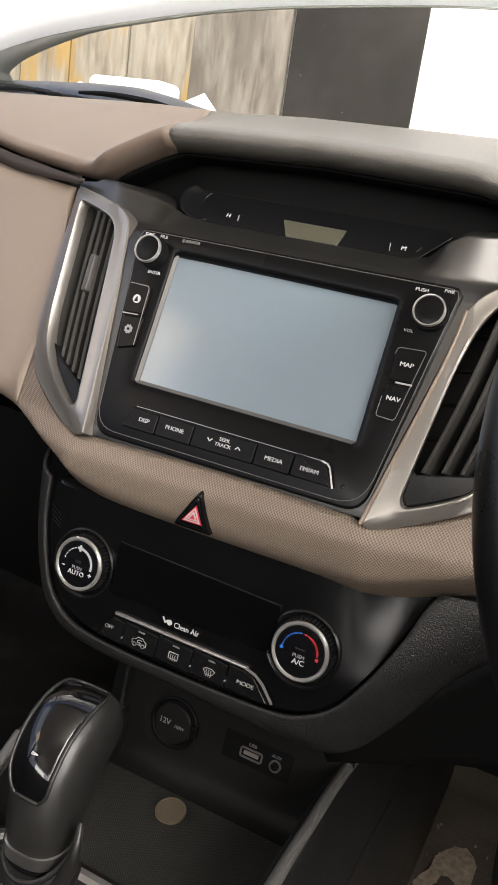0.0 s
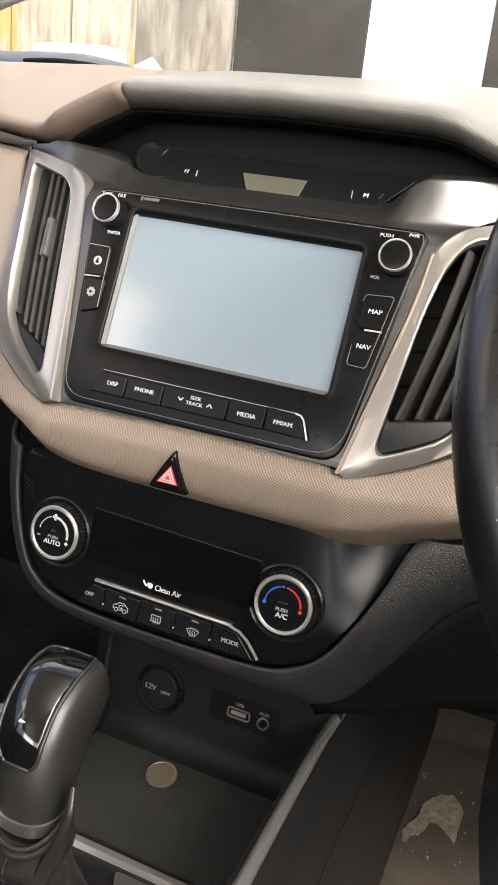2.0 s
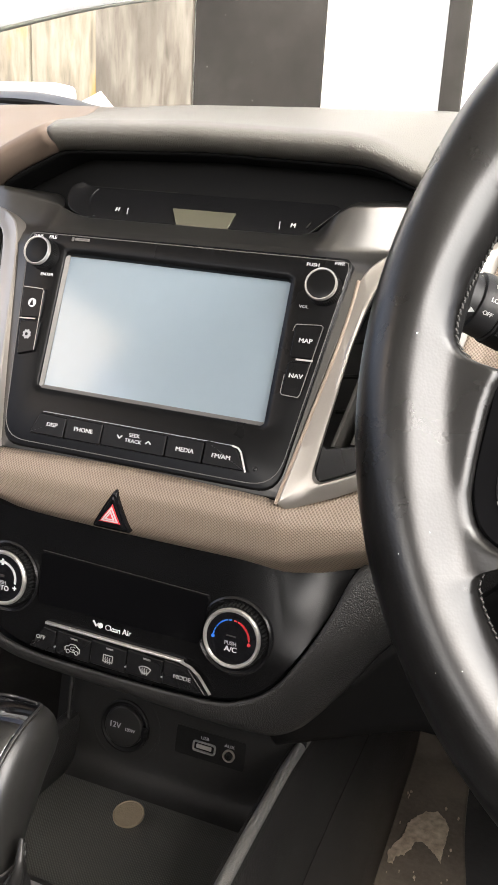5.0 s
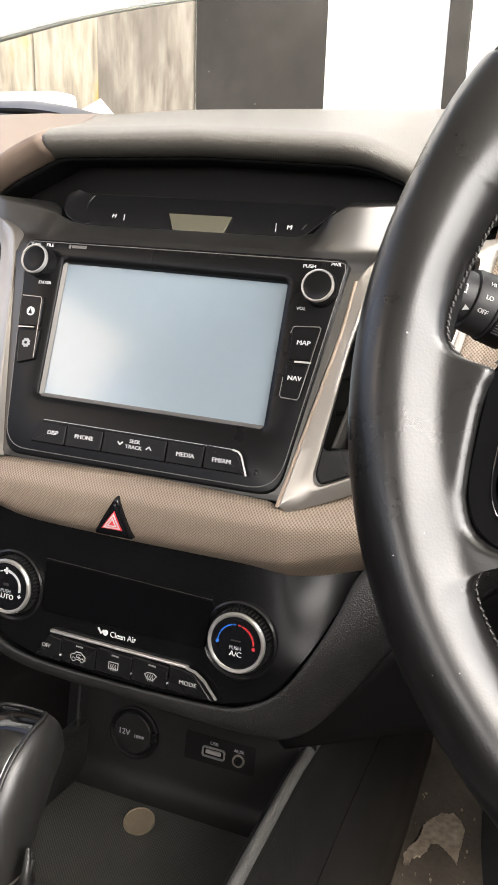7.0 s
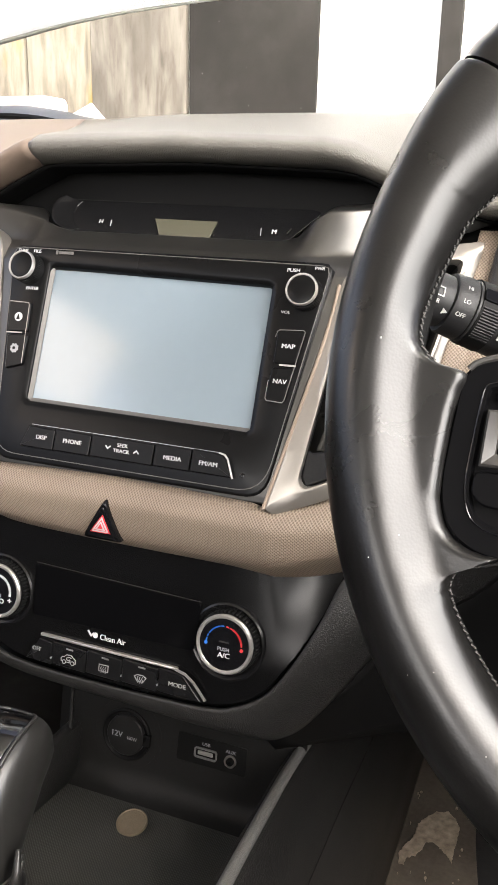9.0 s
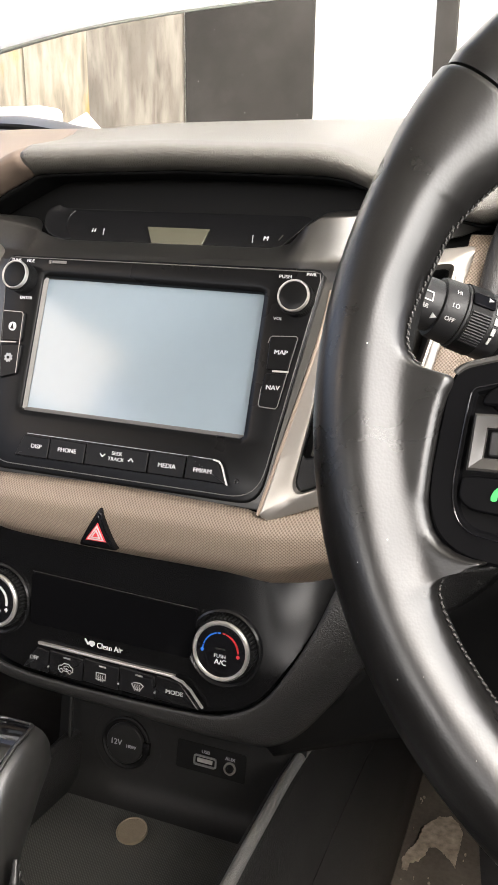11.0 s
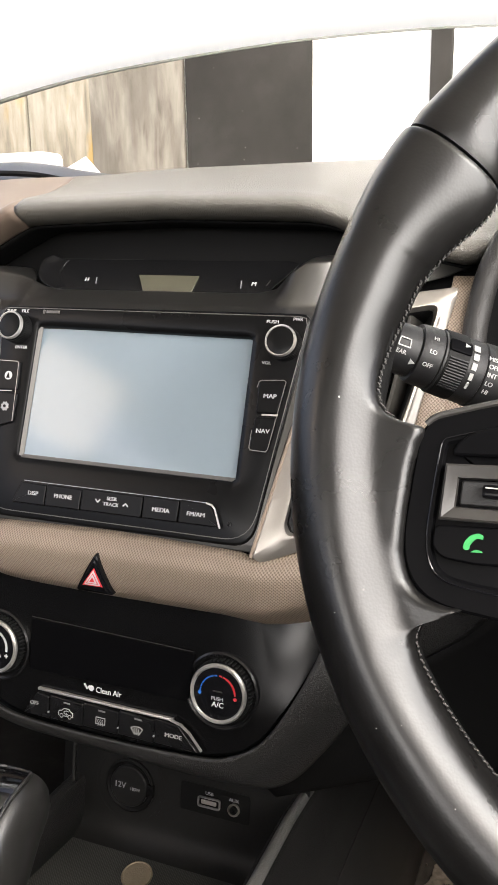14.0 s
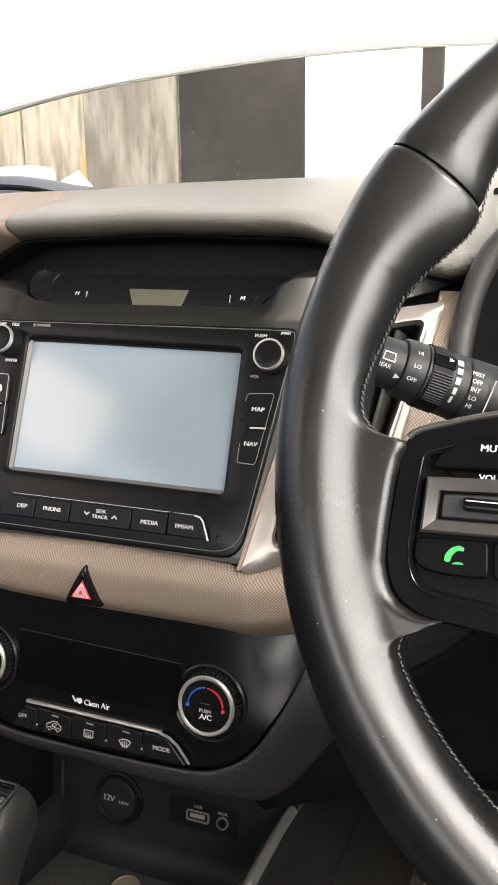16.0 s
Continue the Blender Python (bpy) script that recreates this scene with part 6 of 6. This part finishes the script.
mat = thing("floor_mat", "dirty brown carpet floor mat on the driver's side", "floor mat", (0.2, 0.4, 0.33))
part("mat", sheet(part("mat_surface", grid(lambda u, v: (interp(0.08 + 0.56 * v, [(0.08, 0.145), (0.265, 0.1294), (0.4146, 0.1161), (0.62, 0.0999)]) + u * (0.106 + 0.006 * math.sin(7 * v)), 0.08 + 0.56 * v, floor_z(0.08 + 0.56 * v) + 0.020 + 0.002 * math.sin(9 * u + 5 * v)), 30, 40), CARPET, mat, "worn brown pile"), 0.008).data and tube([(interp(0.08 + 0.56 * k / 20, [(0.08, 0.145), (0.265, 0.1294), (0.4146, 0.1161), (0.62, 0.0999)]), 0.08 + 0.56 * k / 20, floor_z(0.08 + 0.56 * k / 20) + 0.017) for k in range(21)], 0.004, 8), CARPET, mat)
mud_pts = [(0.1374, 0.3356), (0.1342, 0.3488), (0.1389, 0.3646), (0.1459, 0.3832), (0.1466, 0.4031), (0.1537, 0.4204), (0.1652, 0.4359), (0.1787, 0.4413), (0.1890, 0.4324), (0.1955, 0.4195), (0.1956, 0.3982),
           (0.1951, 0.3774), (0.1953, 0.3576), (0.1893, 0.3642), (0.1806, 0.3744), (0.1688, 0.3813), (0.1605, 0.3808), (0.1591, 0.3676), (0.1533, 0.3563), (0.1445, 0.3494), (0.1427, 0.3365)]
bmud = []
for i in range(len(mud_pts)):
    a, b = Vector(mud_pts[i]), Vector(mud_pts[(i + 1) % len(mud_pts)])
    for k in range(12):
        p = a.lerp(b, k / 12)
        n = noise.noise_vector(Vector((p.x * 260, p.y * 260, 3.1)))
        n2 = noise.noise_vector(Vector((p.x * 900, p.y * 700, 7.7)))
        bmud.append((p.x + n.x * 0.0015 + n2.x * 0.0006, p.y + n.y * 0.0022 + n2.y * 0.0012))
mud = part("mud_patch", loops([[(p[0], p[1], floor_z(p[1]) + 0.019) for p in bmud], [(p[0], p[1], floor_z(p[1]) + 0.0300) for p in bmud]], cap_first=True), MUD, smooth=False)
tagged(mud, "patch of dried pale mud on the floor mat", "dirt")

rng = random.Random(4)
crumbs = []
for k in range(26):
    x, y = 0.135 + 0.075 * rng.random(), 0.31 + 0.16 * rng.random()
    r = 0.0005 + 0.0010 * rng.random() ** 3
    ring = [(x + r * (0.7 + 0.6 * rng.random()) * math.cos(i * 1.05), y + 1.4 * r * (0.7 + 0.6 * rng.random()) * math.sin(i * 1.05)) for i in range(6)]
    crumbs.append(loops([[(p[0], p[1], floor_z(p[1]) + 0.020) for p in ring], [(p[0], p[1], floor_z(p[1]) + 0.0295) for p in ring]], cap_first=True))
tagged(part("mud_crumbs", join(*crumbs), MUD, smooth=False), "loose crumbs of dried mud on the floor mat", "dirt", kind="stuff")

# ---- windscreen, cover and cowl ----
rake = radians(32)


def on_glass(x, z, out=0.0):
    return Vector((x, 0.8 - (z - 1.12) / math.tan(rake), z)) - Vector((0, math.sin(rake), math.cos(rake))) * -out


ws = part("windscreen", loops([[on_glass(-0.95, 1.11), on_glass(0.95, 1.11), on_glass(0.75, 1.52), on_glass(-0.75, 1.52)], [on_glass(-0.95, 1.11, 0.004), on_glass(0.95, 1.11, 0.004), on_glass(0.75, 1.52, 0.004), on_glass(-0.75, 1.52, 0.004)]], cap_first=True), glass, smooth=False)
ws.visible_shadow = False
tagged(ws, "clear raked car windscreen", "windscreen", kind="structure")
HEM_LOW = [(-0.83, 1.170), (-0.825, 1.205), (-0.81, 1.2166), (-0.738, 1.238), (-0.598, 1.267), (-0.488, 1.2815), (-0.374, 1.2940), (-0.26, 1.3020), (-0.10, 1.3085), (0.0, 1.3095), (0.10, 1.3080), (0.17, 1.3048), (0.30, 1.298), (0.488, 1.2815), (0.70, 1.245), (0.90, 1.19)]
HEM_UP = [(-0.95, 1.190), (-0.905, 1.213), (-0.877, 1.2231), (-0.775, 1.2444), (-0.651, 1.2648), (-0.485, 1.2848), (-0.373, 1.2960), (-0.26, 1.3034), (-0.10, 1.3094), (0.0, 1.3103), (0.10, 1.3087), (0.17, 1.3055), (0.30, 1.2987), (0.50, 1.282), (0.71, 1.2457), (0.91, 1.191)]
cover = thing("windscreen_cover", "white fabric cover with a dark hem over the upper windscreen", "car cover", (0, 0.5, 1.3))
lo, hi = spline([on_glass(*p, 0.010) for p in HEM_LOW], 80), spline([on_glass(*p, 0.010) for p in HEM_UP], 80)
sheet(part("hem", loops([lo, hi], closed=False, cap_last=False), HEM, cover, "dark hem"), 0.003)
rowsv = []
for k in range(13):
    t = k / 12
    rowsv.append([hi[i].lerp(on_glass(-0.82 + 1.64 * i / 79, 1.54, 0.014), t) + Vector((0, 0, 0.004 * math.sin(i * 0.35 + 3 * t) * t)) for i in range(80)])
sheet(part("fabric", loops(rowsv, closed=False, cap_last=False), CLOTH, cover, "white translucent fabric"), 0.001)
for side in (-1, 1):
    sheet(part("fabric", grid(lambda u, v: on_glass(side * (0.93 + 0.5 * u), 1.08 + 0.45 * v, 0.012 + 0.01 * u), 8, 10), CLOTH, cover, "white translucent fabric"), 0.001)
cowl = part("cowl", grid(lambda u, v: (-0.90 + 1.8 * u, 0.58 + 0.14 * v, interp(-0.90 + 1.8 * u, [(-0.9, 1.212), (-0.78, 1.2185), (-0.68, 1.2235), (-0.60, 1.2240), (-0.54, 1.2160), (-0.50, 1.207), (-0.42, 1.195), (-0.30, 1.176), (0.9, 1.15)]) - 0.05 * (1 - v) ** 2), 60, 8), GLASSY)
sheet(cowl, 0.01)
tagged(cowl, "blue-grey tray at the foot of the windscreen", "cowl", kind="structure")
wiper = thing("windscreen_wiper", "black windscreen wiper resting at the foot of the windscreen", "wiper", (-0.6, 0.62, 1.18))
part("arm", tube(spline([(-0.90, 0.60, 1.186), (-0.76, 0.595, 1.194), (-0.66, 0.59, 1.190), (-0.56, 0.585, 1.184)], 24), [0.006 - 0.003 * k / 23 for k in range(24)], 8), SATIN, wiper)
part("blade", tube(spline([(-0.62, 0.585, 1.196), (-0.56, 0.58, 1.197), (-0.48, 0.575, 1.192), (-0.41, 0.57, 1.180)], 24), [0.0025 + 0.002 * math.sin(math.pi * k / 23) for k in range(24)], 6), MATT, wiper, "black rubber blade")
# White ring of the washer nozzle on the cowl, kept with the wiper.
part("nozzle_ring", lathe([(0.0035, 0.0), (0.0035, 0.0030), (0.0055, 0.0036), (0.0075, 0.0030), (0.0085, 0.0)], axes((-0.6995, 0.6870, 1.2135), (1, 0, 0), (0, 0.45, 0.89)), 24), PAPER, wiper, "white ring of the washer nozzle")
carton = part("white_box", slab(rounded([(-0.722, 1.165), (-0.572, 1.165), (-0.572, 1.240), (-0.722, 1.240)], 0.014, 6), axes((0, 0.735, 0), (1, 0, 0), (0, 0, 1)), top=0.0, depth=0.05, bevel=0.006), PAPER)
tagged(carton, "white rounded box on the dashboard under the windscreen", "box")
leaf = part("folded_paper", loops([[(-0.575, 0.76, 1.190), (-0.445, 0.72, 1.185), (-0.505, 0.75, 1.229), (-0.55, 0.76, 1.213)], [(-0.575, 0.762, 1.190), (-0.445, 0.722, 1.185), (-0.505, 0.752, 1.229), (-0.55, 0.762, 1.213)]], cap_first=True), PAPER, smooth=False)
tagged(leaf, "folded white paper propped on the dashboard", "paper")

# ---- cabin shell ----
roof = part("ceiling", grid(lambda u, v: (-0.78 + 1.56 * u, -2.1 + 2.15 * v, 1.64 + 0.02 * math.sin(math.pi * u)), 12, 16), LINER)
sheet(roof, 0.03, 1.0)
tagged(roof, "light fabric headlining", "ceiling", kind="structure")
for side, nm in ((-1, "wall_passenger"), (1, "wall_driver")):
    w = part(nm, join(box((side * 0.80, -0.65, 0.70), (0.06, 2.9, 0.80)), box((side * 0.80, -1.2, 1.30), (0.06, 0.12, 0.45)), box((side * 0.80, 0.42, 1.10), (0.06, 0.62, 0.08))), DOORM, smooth=False)
    tagged(w, "dark door trim below the side windows", "wall", kind="structure")
# Unseen block in place of the seats, added to keep rear light off low parts.
light_block = part("wall_light_block", box((0, -1.05, 0.71), (1.54, 0.10, 0.78), bevel=0.03), DOORM)
tagged(light_block, "unseen dark block added behind the front of the cabin to hold back light", "wall", kind="structure")
back = part("wall_rear", box((0, -2.15, 0.72), (1.6, 0.06, 0.85)), DOORM, smooth=False)
tagged(back, "dark rear trim below the rear window", "wall", kind="structure")

# ---- outside ----
ground = part("ground", grid(lambda u, v: (-60 + 120 * u, -60 + 120 * v, 0.0), 6, 6), ASPHALT, smooth=False)
tagged(ground, "grey concrete ground", "ground", kind="structure")
bonnet = part("bonnet", grid(lambda u, v: (-0.85 + 1.7 * u, 0.82 + 1.1 * v, 1.06 - 0.16 * v ** 1.6 + 0.03 * math.sin(math.pi * u)), 24, 16), CARWHITE)
sheet(bonnet, 0.02)
tagged(bonnet, "white car bonnet", "bonnet", kind="structure")
for side, nm in ((-1, "wing_passenger"), (1, "wing_driver")):
    tagged(part(nm, box((side * 0.82, 1.36, 0.60), (0.05, 1.12, 0.80), bevel=0.02), CARWHITE), "white front wing of the car", "car body", kind="structure")
tagged(part("nose", box((0, 1.92, 0.57), (1.68, 0.05, 0.66), bevel=0.02), CARWHITE), "white front of the car", "car body", kind="structure")
YW = 4.2


def far(x25):
    return 0.23 + (x25 - 0.23) * (YW + 0.475) / 2.975


wall = thing("wall_front", "white wall clad with boards and a dark sheet", "wall", (0, YW, 0), kind="structure")
part("render_coat", box((0.0, YW + 0.12, 1.8), (14, 0.12, 3.6)), WALLW, wall, smooth=False)
part("dark_sheet", box(((far(-1.175) + far(-0.692)) / 2, YW, 1.6), (far(-0.692) - far(-1.175), 0.03, 3.2), bevel=0.004), DARKP, wall, "dark grey sheet panel")
edges = [-4.4, -4.1, -3.8, -3.48, -3.2, -2.98, -2.75, -2.42, -2.16, -1.88, -1.585, -1.18]
for a, b in zip(edges, edges[1:]):
    xa, xb = far(a), far(b)
    part("board", box(((xa + xb) / 2, YW + 0.01 * math.sin(a * 9), 1.6), (xb - xa - 0.012, 0.035, 3.2), bevel=0.005), BOARD_Y if b < -1.55 else BOARD, wall)
part("post", box(((far(-0.282) + far(-0.214)) / 2, YW + 0.01, 1.6), (far(-0.214) - far(-0.282), 0.06, 3.2), bevel=0.004), DARKP, wall, "dark post")
part("post", box((far(0.03), YW + 0.01, 1.6), (0.09, 0.06, 3.2), bevel=0.004), DARKP, wall, "dark post")
